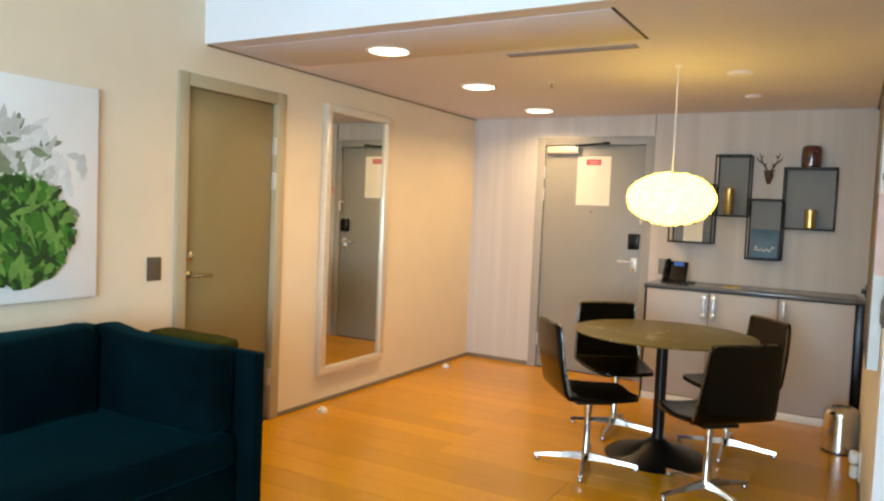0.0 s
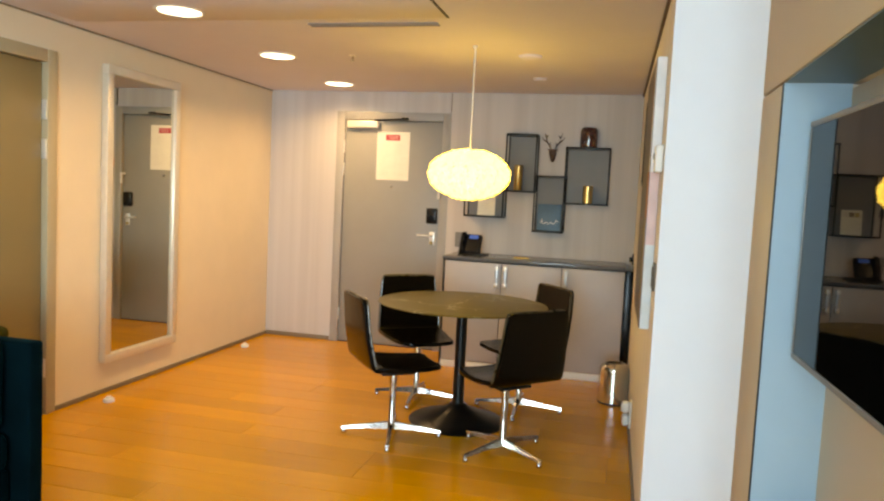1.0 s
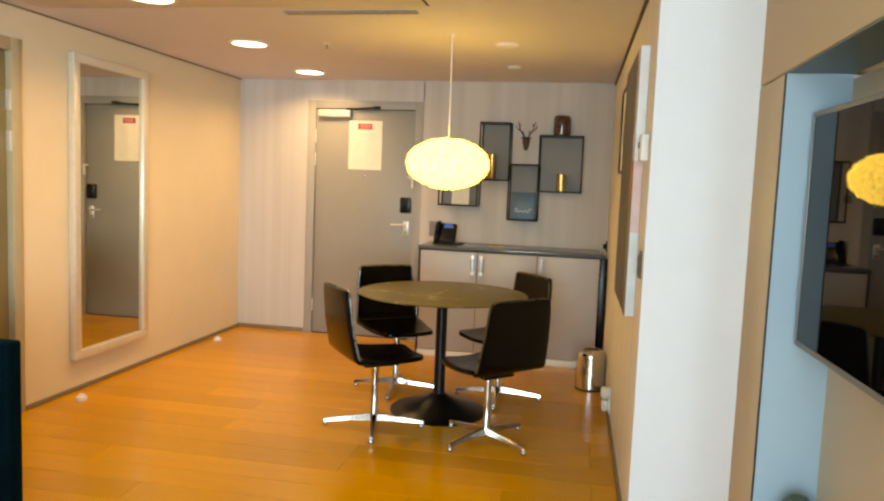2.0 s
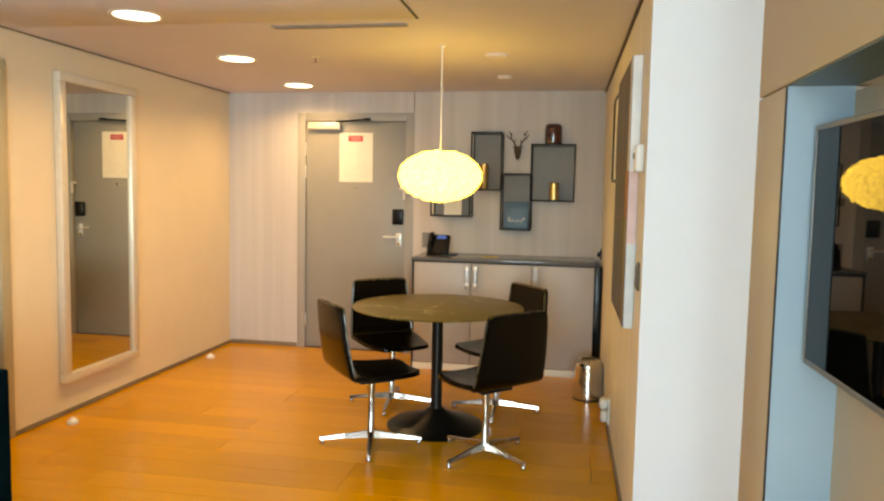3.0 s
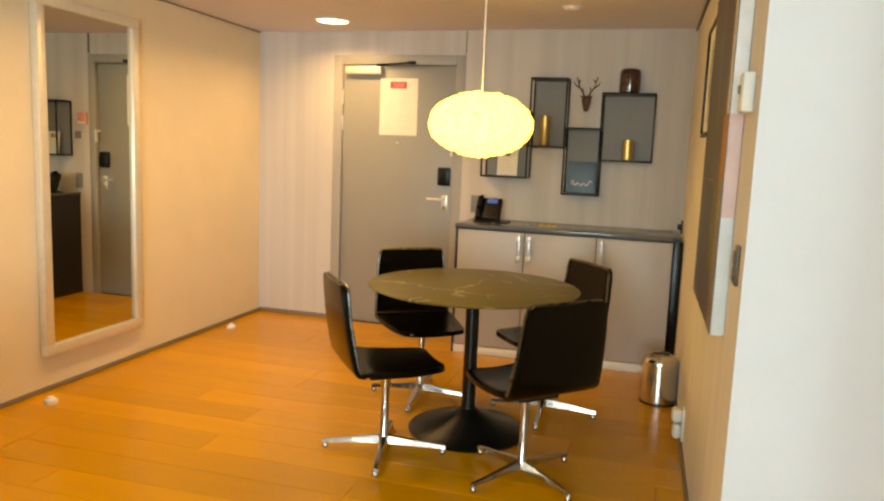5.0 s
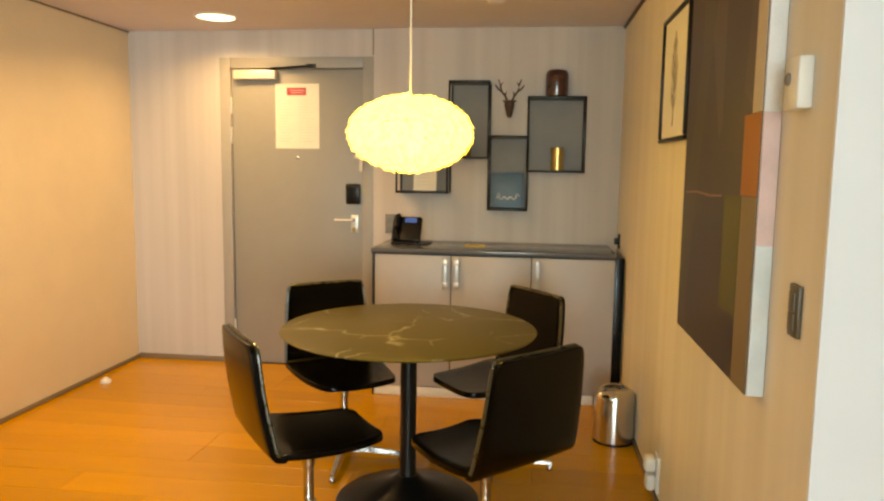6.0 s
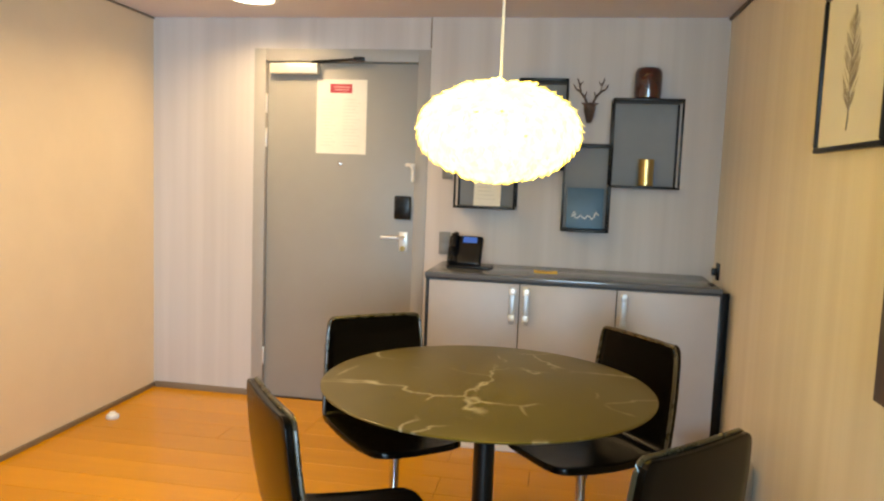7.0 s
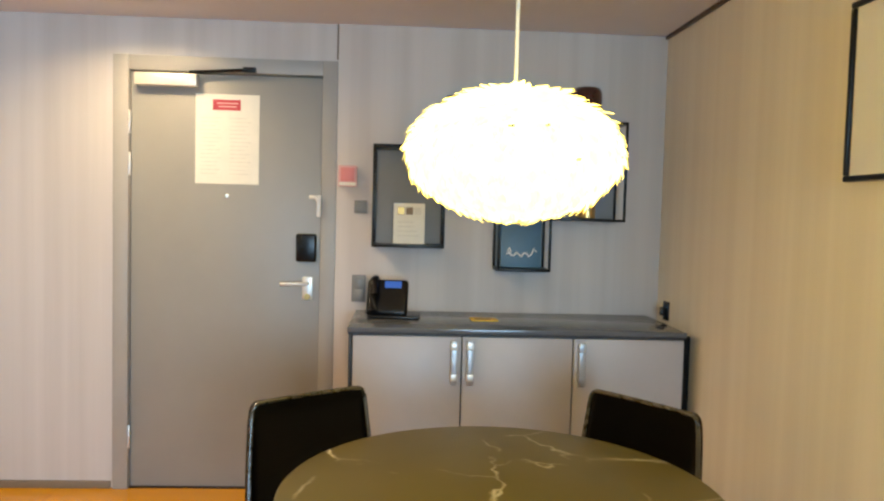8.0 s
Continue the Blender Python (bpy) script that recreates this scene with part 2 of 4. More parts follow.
DOWN_GLOW = glow("downlight_glow", (1.0, 0.90, 0.74), 6.0)
BLUE_LCD = glow("phone_display", (0.05, 0.22, 0.95), 0.36)
BLUE_LCD.node_tree.nodes["Principled BSDF"].inputs["Base Color"].default_value = (0.01, 0.03, 0.10, 1)


# ---------------------------------------------------------------- mesh helpers
def bm_box(x0, y0, z0, x1, y1, z1, bevel=0.0, seg=2, bm=None):
    bm = bm or bmesh.new()
    made = bmesh.ops.create_cube(bm, size=1.0)["verts"]
    for v in made:
        v.co = Vector((x0 + (v.co.x + 0.5) * (x1 - x0), y0 + (v.co.y + 0.5) * (y1 - y0), z0 + (v.co.z + 0.5) * (z1 - z0)))
    if bevel:
        edges = list({e for v in made for e in v.link_edges})
        bmesh.ops.bevel(bm, geom=edges, offset=bevel, segments=seg, profile=0.5, affect="EDGES")
    return bm


def bm_lathe(profile, seg=32, bm=None):
    """A turned body: (radius, height) pairs from bottom to top, round z."""
    bm = bm or bmesh.new()
    rings = []
    for r, z in profile:
        if r <= 1e-5:
            rings.append([bm.verts.new((0, 0, z))])
        else:
            rings.append([bm.verts.new((r * math.cos(a), r * math.sin(a), z)) for a in (2 * math.pi * i / seg for i in range(seg))])
    for a, b in zip(rings, rings[1:]):
        for i in range(seg):
            j = (i + 1) % seg
            if len(a) == 1 and len(b) > 1:
                bm.faces.new((a[0], b[j], b[i]))
            elif len(b) == 1 and len(a) > 1:
                bm.faces.new((a[i], a[j], b[0]))
            elif len(a) > 1:
                bm.faces.new((a[i], a[j], b[j], b[i]))
    return bm


def bm_tube(points, radius, seg=10, bm=None, taper=None):
    """A round bar along points, closed at both ends."""
    bm = bm or bmesh.new()
    pts = [Vector(p) for p in points]
    rings = []
    for i, p in enumerate(pts):
        d = (pts[min(i + 1, len(pts) - 1)] - pts[max(i - 1, 0)]).normalized()
        side = d.orthogonal().normalized() if abs(d.z) > 0.95 else d.cross(Vector((0, 0, 1))).normalized()
        up = side.cross(d).normalized()
        r = radius if taper is None else radius * (1 + (taper - 1) * i / (len(pts) - 1))
        rings.append([bm.verts.new(p + r * (math.cos(a) * side + math.sin(a) * up)) for a in (2 * math.pi * k / seg for k in range(seg))])
    for a, b in zip(rings, rings[1:]):
        for i in range(seg):
            j = (i + 1) % seg
            bm.faces.new((a[i], a[j], b[j], b[i]))
    bm.faces.new(rings[0][::-1])
    bm.faces.new(rings[-1])
    return bm


def move(bm, m):
    bmesh.ops.transform(bm, matrix=m, verts=bm.verts)
    return bm


def finish(name, bm, mat, smooth=True):
    bmesh.ops.recalc_face_normals(bm, faces=bm.faces)
    me = bpy.data.meshes.new(name)
    bm.to_mesh(me)
    bm.free()
    if smooth:
        me.shade_smooth()
        me.set_sharp_from_angle(angle=radians(35))
    me.materials.append(mat)
    return me


def part(name, bm, mat, parent, label="", smooth=True):
    ob = new(name, finish(name, bm, mat, smooth))
    ob.parent = parent
    if label:
        tagged(ob, label)
    return ob


def thing(name, x, y, z, rz=0.0, label="", category="", group="", kind=""):
    ob = new(name)
    ob.empty_display_size = 0.1
    ob.matrix_basis = pose(x, y, z, 0, 0, rz)
    return tagged(ob, label, category, group, kind)


def solid(name, bm, mat, label="", category="", kind="", group="", smooth=True):
    return tagged(new(name, finish(name, bm, mat, smooth)), label, category, group, kind)


# ---------------------------------------------------------------- the shell
XL, XR, YB, ZC = -3.215, 0.115, 6.37, 2.268   # faces: mirror wall, picture wall, door wall, low ceiling
YS = 3.065                                      # edge of the low ceiling and of the short wall
XE, YW, ZH = 3.4, -3.0, 2.62                     # far side, window wall and high ceiling of the living space
T = 0.14


def side_x(y):
    """The picture wall is a touch out of square."""
    return 0.119 - 0.0078 * (y - YS)




def wall_with_hole(name, x0, x1, y0, y1, z1, holes, axis, mat, label):
    """A wall block with openings (start, end, bottom, top) along its axis, as butted boxes in one mesh."""
    bm = bmesh.new()
    def put(a, b, c, d):
        if b - a > 1e-4 and d - c > 1e-4:
            if axis == "x":
                bm_box(a, y0, c, b, y1, d, bm=bm)
            else:
                bm_box(x0, a, c, x1, b, d, bm=bm)
    a = x0 if axis == "x" else y0
    end = x1 if axis == "x" else y1
    for h0, h1, hb, ht in holes:
        put(a, h0, 0, z1)
        put(h0, h1, 0, hb)
        put(h0, h1, ht, z1)
        a = h1
    put(a, end, 0, z1)
    return solid(name, bm, mat, label, "wall", "structure", smooth=False)


DL0, DL1 = 2.945, 3.665     # opening of the side door
DE0, DE1 = -2.50, -1.565    # opening of the entrance door
wall_with_hole("wall_west", XL - T, XL, YW - T, YB + T, ZH, [(DL0, DL1, 0, 2.045)], "y", WALL_LEFT, "cream papered side wall with a door opening")
wall_with_hole("wall_north", XL, XR + 0.5, YB, YB + T, ZH, [(DE0, DE1, 0, 2.04)], "x", WALL_BACK, "grey-beige striped papered end wall")
solid("wall_panel", bm_box(-1.507, YB - 0.014, 0.0, XR, YB - 0.001, ZC, 0.002), WALL_BACK, "raised striped wallpaper section behind the sideboard", "wall", "structure")
east = bm_box(XR, YS + 0.012, 0, XR + 0.5, YB, ZC + 0.05)
for v in east.verts:
    if v.co.x < XR + 0.1:
        v.co.x = side_x(v.co.y)
solid("wall_east", east, WALL_RIGHT, "beige striped papered side wall", "wall", "structure", smooth=False)
solid("wall_end", bm_box(side_x(YS) - 0.003, YS, 0, XR + 0.95, YS + 0.012, ZC), WHITE_PAINT, "white painted end face of the short wall", "wall", "structure", smooth=False)
solid("wall_living_east", bm_box(XE, YW - T, 0, XE + T, YS, ZH), WHITE_PAINT, "plain wall closing the living space", "wall", "structure", smooth=False)
solid("wall_living_north", bm_box(XR + 0.95, YS, 0, XE + T, YS + T, ZH), WHITE_PAINT, "plain wall closing the living space", "wall", "structure", smooth=False)
wall_with_hole("wall_south", XL, XE, YW - T, YW, ZH, [(-1.6, 2.8, 0.5, 2.4)], "x", WHITE_PAINT, "white window wall of the living space")
solid("ceiling", bm_box(XL, YS + 0.02, ZC, XR + 0.6, YB, ZC + 0.12), CEIL, "low warm-white ceiling with recessed lamps", "ceiling", "structure", smooth=False)
solid("ceiling_step", bm_box(XL, YS, ZC - 0.002, XE, YS + 0.02, ZH), WHITE_PAINT, "white face of the step between ceilings", "ceiling", "structure", smooth=False)
solid("ceiling_living", bm_box(XL, YW, ZH, XE, YS + 0.02, ZH + 0.12), WHITE_PAINT, "higher white ceiling of the living space", "ceiling", "structure", smooth=False)
solid("floor", bm_box(XL - T, YW - T, -0.12, XE + T, YB + T, -0.014), UNDER, "honey oak plank floor", "floor", "structure", smooth=False)

# skirtings, and dark strips that draw the soft shadow along the ceiling edges
def trim(name, x0, y0, z0, x1, y1, z1, mat, label):
    return solid(name, bm_box(x0, y0, z0, x1, y1, z1, 0.002), mat, label, "trim", "structure")


def side_trim(name, out, z0, z1, mat, label):
    """A strip that follows the picture wall."""
    bm = bm_box(-out, YS + 0.013, z0, 0.0, YB - 0.015, z1, 0.002)
    for v in bm.verts:
        v.co.x += side_x(v.co.y)
    return solid(name, bm, mat, label, "trim", "structure")


trim("baseboard", XL, 3.735, 0, XL + 0.012, YB, 0.026, SKIRT, "low brown-grey skirting board")
trim("baseboard", XL, YW, 0, XL + 0.012, DL0 - 0.07, 0.026, SKIRT, "low brown-grey skirting board")
trim("baseboard", XL + 0.012, YB - 0.012, 0, DE0 - 0.07, YB, 0.036, SKIRT, "low brown-grey skirting board")
side_trim("baseboard", 0.012, 0, 0.026, SKIRT, "low brown-grey skirting board")
trim("trim", -1.512, YB - 0.016, 2.10, -1.504, YB, ZC, SKIRT, "thin vertical joint strip on the end wall")
side_trim("trim", 0.014, ZC - 0.016, ZC, WOOD_DARK, "dark strip standing for the soft shadow under the ceiling")
trim("trim", XL, YS + 0.02, ZC - 0.010, XL + 0.010, YB, ZC, SKIRT, "dark strip standing for the soft shadow under the ceiling")

# window behind
win = thing("window_1", 0.6, YW - 0.07, 0.5, label="wide white-framed window with clear panes", category="window", kind="structure")
for fx in (-2.17, -0.74, 0.74, 2.17):
    part("window_frame", bm_box(fx - 0.03, -0.03, 0, fx + 0.03, 0.03, 1.9, 0.004), PLASTIC_WHITE, win)
for fz in (0.0, 1.84):
    part("window_frame", bm_box(-2.2, -0.028, fz, 2.2, 0.028, fz + 0.06, 0.004), PLASTIC_WHITE, win)
part("window_sill", bm_box(-2.25, 0.02, -0.03, 2.25, 0.2, 0.0, 0.004), PLASTIC_WHITE, win)
solid("ground", bm_box(-60, -80, -6.2, 60, -3.5, -6), material("far_ground", (0.16, 0.17, 0.15), 0.9, vary=0.3, scale=0.2), "grey-green ground far outside the window", "ground", "structure")


# ---------------------------------------------------------------- doors
def lever(parent, x, z, toward, y=0.0, plate=None, mat=SATIN):
    """A lever handle on a door face that looks along -y, pointing along x by the sign of toward."""
    if plate:
        part("handle_plate", bm_box(x - plate[0] / 2, y - 0.008, z - plate[1] * 0.72, x + plate[0] / 2, y, z + plate[1] * 0.28, 0.004), mat, parent, "polished metal back plate")
    else:
        part("handle_rose", move(bm_lathe([(0, 0), (0.026, 0), (0.026, 0.006), (0.012, 0.009), (0, 0.009)], 24), pose(x, y, z, 90)), mat, parent, "round metal rose")
    part("door_handle", bm_tube([(x, y, z), (x, y - 0.045, z), (x + toward * 0.012, y - 0.052, z), (x + toward * 0.125, y - 0.052, z)], 0.0095, 12), mat, parent, "metal lever handle")


def door(name, width, height, leaf_mat, frame_mat, place, label, deep):
    """Frame and leaf in a local system: x along the wall from the opening's start, -y into the room."""
    d = new(name)
    d.matrix_basis = place
    tagged(d, label, "door", kind="structure")
    w = 0.060
    for x0, x1 in ((-w, 0.012), (width - 0.012, width + w)):
        part("door_frame", bm_box(x0, -0.018, 0, x1, 0.10, height + w, 0.004), frame_mat, d)
    part("door_frame", bm_box(0.012, -0.0175, height - 0.012, width - 0.012, 0.10, height + w - 0.001, 0.004), frame_mat, d)
    part("door_leaf", bm_box(0.015, deep, 0.006, width - 0.015, deep + 0.045, height - 0.016, 0.003), leaf_mat, d)
    part("threshold", bm_box(0.0, 0.02, -0.01, width, 0.12, 0.006, 0.002), WOOD_DARK, d)
    return d


entrance = door("door_1", DE1 - DE0, 2.03, DOOR_GREY, FRAME_GREY, pose(DE0, YB, 0), "closed grey painted entrance door with a notice", 0.012)
Y0 = 0.012
part("hinge", bm_box(0.004, -0.012, 1.52, 0.02, 0.004, 1.63, 0.003), SATIN, entrance, "steel hinge")
part("hinge", bm_box(0.004, -0.012, 1.72, 0.02, 0.004, 1.83, 0.003), SATIN, entrance, "steel hinge")
part("hinge", bm_box(0.004, -0.012, 0.20, 0.02, 0.004, 0.31, 0.003), SATIN, entrance, "steel hinge")
closer = part("door_closer", bm_box(0.045, Y0 - 0.055, 1.945, 0.335, Y0, 2.005, 0.006), SILVER, entrance, "silver overhead door closer")
part("closer_arm", bm_tube([(0.30, Y0 - 0.045, 2.012), (0.58, Y0 - 0.050, 2.030)], 0.008, 8), BLACK_METAL, entrance, "dark closer arm")
part("closer_bracket", bm_box(0.55, -0.05, 2.018, 0.61, -0.019, 2.042, 0.003), BLACK_METAL, entrance)
part("key_reader", bm_box(0.805, Y0 - 0.030, 1.125, 0.905, Y0, 1.262, 0.012, 3), BLACK_PLASTIC, entrance, "black key card reader")
lever(entrance, 0.862, 1.02, -1, Y0, (0.05, 0.115))
part("lock_cylinder", move(bm_lathe([(0, 0), (0.015, 0), (0.015, 0.012), (0, 0.012)], 20), pose(0.862, Y0 - 0.008, 0.955, 90)), BRASS, entrance, "brass lock cylinder")
part("peephole", move(bm_lathe([(0, 0), (0.011, 0), (0.011, 0.006), (0.006, 0.008), (0, 0.008)], 16), pose(0.468, Y0, 1.435, 90)), CHROME, entrance)
part("security_latch", bm_box(0.905, -0.035, 1.345, 0.925, -0.0185, 1.45, 0.004), PLASTIC_WHITE, entrance, "white security latch")
part("security_latch", bm_tube([(0.872, -0.02, 1.44), (0.90, -0.04, 1.44), (0.915, -0.04, 1.42)], 0.010, 8), PLASTIC_WHITE, entrance, "white latch arm")
notice = tagged(thing("notice", -2.031, YB + Y0 - 0.0005, 1.492), "cream paper notice with a red heading on the door", "notice")
part("sheet", bm_box(-0.151, -0.002, 0.0, 0.151, 0.0, 0.428, 0.0), PAPER, notice, "cream paper sheet")
part("heading", bm_box(-0.07, -0.0034, 0.352, 0.062, -0.0024, 0.402), RED, notice, "red heading block")
for k, (bw, bz) in enumerate(((0.10, 0.382), (0.085, 0.366))):
    part("heading_line", bm_box(-bw / 2, -0.0046, bz, bw / 2, -0.0038, bz + 0.006), PINK, notice)
for col in (-0.128, 0.012):
    for k in range(15):
        ln = 0.10 - 0.035 * ((k * 7 + (col > 0) * 3) % 5) / 5
        part("text_line", bm_box(col, -0.0034, 0.312 - k * 0.019, col + ln, -0.0024, 0.317 - k * 0.019), PRINT, notice)

side = door("door_2", DL1 - DL0, 2.03, DOOR_OLIVE, FRAME_OLIVE, pose(XL, DL0, 0, 0, 0, 90), "closed olive-grey painted side door", 0.02)
lever(side, 0.058, 0.965, 1, 0.02, mat=CHROME)
part("door_lock", move(bm_lathe([(0, 0), (0.025, 0), (0.025, 0.012), (0.018, 0.016), (0, 0.016)], 24), pose(0.058, 0.02, 1.075, 90)), CHROME, side, "round metal lock")
for hz in (1.70, 1.48, 0.22):
    part("hinge", bm_box(DL1 - DL0 - 0.02, -0.012, hz, DL1 - DL0 + 0.002, 0.02, hz + 0.11, 0.003), SATIN, side, "steel hinge")


# ---------------------------------------------------------------- mirror wall
def framed(name, w, h, depth, border, frame_mat, face_mat, place, label, category, face_part):
    """A framed flat thing on a wall: local x along the wall, z up from its lower edge, -y into the room."""
    f = new(name)
    f.matrix_basis = place
    tagged(f, label, category)
    bars = ((0, w, 0, border), (0, w, h - border, h), (0, border, border, h - border), (w - border, w, border, h - border))
    for a, b, c, d in bars:
        part("frame_bar", bm_box(a, -depth, c, b, 0, d, min(0.006, border * 0.3)), frame_mat, f)
    part(face_part, bm_box(border, -depth * 0.55, border, w - border, -0.002, h - border), face_mat, f)
    return f


mirror = framed("wall_mirror", 0.768, 1.890, 0.048, 0.056, SILVER, MIRROR, pose(XL + 0.002, 4.107, 0.205, 0, 0, 90), "tall wall mirror in a silver-beige frame", "mirror", "mirror_glass")


def switch(x, y, z, rz, w, h, mat, rockers, label):
    s = thing("light_switch", x, y, z, rz, label, "switch")
    part("plate", bm_box(-w / 2, -0.010, -h / 2, w / 2, 0, h / 2, 0.003), mat, s)
    for k in range(rockers):
        z0 = -h / 2 + 0.012 + k * (h - 0.024) / rockers
        part("rocker", bm_box(-w / 2 + 0.012, -0.015, z0, w / 2 - 0.012, -0.009, z0 + (h - 0.024) / rockers - 0.004, 0.002), mat, s)
    return s


switch(XL, 2.753, 1.020, 90, 0.085, 0.125, PLASTIC_BROWN, 1, "dark bronze light switch on the cream wall")
switch(-1.385, YB - 0.014, 1.40, 0, 0.062, 0.062, PLASTIC_GREY, 1, "small grey switch beside the entrance door")
switch(-1.388, YB - 0.014, 1.003, 0, 0.066, 0.13, PLASTIC_GREY, 2, "grey double switch above the sideboard")
switch(side_x(3.198), 3.198, 1.100, -89.55, 0.055, 0.112, PLASTIC_BROWN, 2, "bronze double switch at the wall's end")

# door stops on the floor
def door_stop(x, y, rz):
    s = thing("door_stop", x, y, 0, rz, "small cream rubber door stop on the floor", "door stop", "door stops")
    part("base", bm_lathe([(0, 0), (0.032, 0), (0.034, 0.006), (0.030, 0.020), (0.018, 0.026), (0, 0.026)], 20), PLASTIC_WHITE, s)
    part("cap", bm_lathe([(0, 0.026), (0.018, 0.026), (0.016, 0.034), (0, 0.036)], 16), PLASTIC_WHITE, s)


door_stop(-3.093, 5.765, 0)
door_stop(-3.051, 4.004, 0)


# ---------------------------------------------------------------- ceiling fittings
def downlight(x, y):
    d = thing("downlight", x, y, ZC, 0, "round recessed warm-white ceiling lamp, lit", "ceiling lamp", "recessed ceiling lamps")
    part("ring", bm_lathe([(0.112, 0.001), (0.130, 0.0), (0.132, -0.004), (0.116, -0.010), (0.110, -0.006), (0.112, 0.001)], 40), PLASTIC_WHITE, d)
    part("diffuser", bm_lathe([(0, -0.004), (0.108, -0.004), (0.110, -0.001), (0, -0.001)], 40), DOWN_GLOW, d, "glowing diffuser")


for dx, dy in DOWN:
    downlight(dx, dy)

vent = thing("ceiling_vent", -1.37, 3.885, ZC, 0, "long narrow grey slot vent in the ceiling", "vent")
part("frame", bm_box(-0.36, -0.028, -0.008, 0.36, -0.018, 0.0, 0.002), VENT_GREY, vent)
part("frame", bm_box(-0.36, 0.018, -0.008, 0.36, 0.028, 0.0, 0.002), VENT_GREY, vent)
for k in range(4):
    part("slat", bm_box(-0.358, -0.016 + k * 0.009, -0.007, 0.358, -0.013 + k * 0.009, -0.0005), VENT_GREY, vent)
hatch = thing("ceiling_hatch", -0.930, 3.48, ZC, 0, "ceiling access panel with a dark open joint", "hatch")
part("joint_strip", bm_box(-0.006, -0.30, -0.004, 0.006, 0.28, -0.0005), CAB_DARK, hatch, "dark joint")
part("panel", bm_box(-2.17, -0.28, -0.003, -0.01, 0.28, -0.0004, 0.001), CEIL, hatch)

for sx, sy, sr in ((-0.640, 4.752, 0.075), (-0.668, 5.587, 0.055)):
    sm = thing("smoke_detector", sx, sy, ZC, 0, "flat round off-white detector on the ceiling", "detector", "ceiling detectors")
    part("base", bm_lathe([(0, -0.006), (sr, -0.006), (sr, 0), (0, 0)], 32), CEIL, sm)
    part("cover", bm_lathe([(0, -0.022), (sr * 0.6, -0.021), (sr * 0.9, -0.012), (sr * 0.92, -0.006), (0, -0.006)], 32), CEIL, sm)
spr = thing("sprinkler", -1.806, 4.735, ZC, 0, "small metal sprinkler head on the ceiling", "sprinkler")
part("rose", bm_lathe([(0, -0.005), (0.024, -0.004), (0.028, 0), (0, 0)], 20), PLASTIC_WHITE, spr)
part("head", bm_lathe([(0, -0.034), (0.014, -0.034), (0.014, -0.031), (0.005, -0.028), (0.006, -0.005), (0, -0.005)], 12), CHROME, spr)


# ---------------------------------------------------------------- pendant lamp
def pendant(x, y, zc, a, b):
    p = thing("pendant_lamp", x, y, zc, 0, "wide oval cream feather pendant lamp, lit, over the table", "lamp")
    prof = []
    for i in range(25):
        th = -math.pi / 2 + math.pi * i / 24
        prof.append((max(0.0, a * math.cos(th)), b * math.sin(th)))
    prof[0], prof[-1] = (0.0, -b), (0.0, b)
    core = part("shade", bm_lathe(prof, 48), SHADE, p, "glowing cream shade")
    rng = random.Random(5)
    bm = bmesh.new()
    for i in range(2200):
        th = math.asin(rng.uniform(-0.98, 0.98))
        ph = rng.uniform(0, 2 * math.pi)
        c = Vector((a * math.cos(th) * math.cos(ph), a * math.cos(th) * math.sin(ph), b * math.sin(th)))
        n = Vector((c.x / a ** 2, c.y / a ** 2, c.z / b ** 2)).normalized()
        east = Vector((-math.sin(ph), math.cos(ph), 0))
        down = n.cross(east).normalized()
        if down.z > 0:
            down = -down
        lean = (down + n * rng.uniform(0.12, 0.6) + east * rng.uniform(-0.5, 0.5)).normalized()
        sidev = lean.cross(n).normalized()
        ln, wd = rng.uniform(0.020, 0.044), rng.uniform(0.006, 0.014)
        o = c - n * 0.004
        mid = o + lean * ln * 0.55 + n * 0.002
        v = [bm.verts.new(q) for q in (o, mid + sidev * wd, o + lean * ln, mid - sidev * wd)]
        bm.faces.new(v)
    feathers = part("feather_layer", bm, FEATHER, p, "layer of small pale feathers", smooth=False)
    feathers["kind"] = "stuff"
    # dark specks added for an unmodelled bulb holder glimpsed through gaps in the shade
    for wx, wz, wl in ((-0.040, 0.033, 0.012), (0.030, 0.037, 0.008), (0.095, -0.026, 0.008)):
        wy = -a * math.sqrt(1 - (wx / a) ** 2 - (wz / b) ** 2) - 0.010
        part("frame_wire", bm_tube([(wx - wl / 2, wy, wz), (wx + wl / 2, wy - 0.001, wz + 0.002)], 0.0024, 6), PLASTIC_GREY, p, "dark speck for the bulb holder behind a gap")
    part("cord", bm_tube([(0, 0, b - 0.005), (0, 0, ZC - zc)], 0.0042, 8), PLASTIC_WHITE, p, "thin pale cord")
    part("canopy", move(bm_lathe([(0, -0.012), (0.012, -0.011), (0.018, -0.005), (0.019, 0), (0, 0)], 28), pose(0, 0, ZC - zc)), PLASTIC_WHITE, p)
    return p


pendant(-0.928, 4.447, 1.516, 0.236, 0.144)


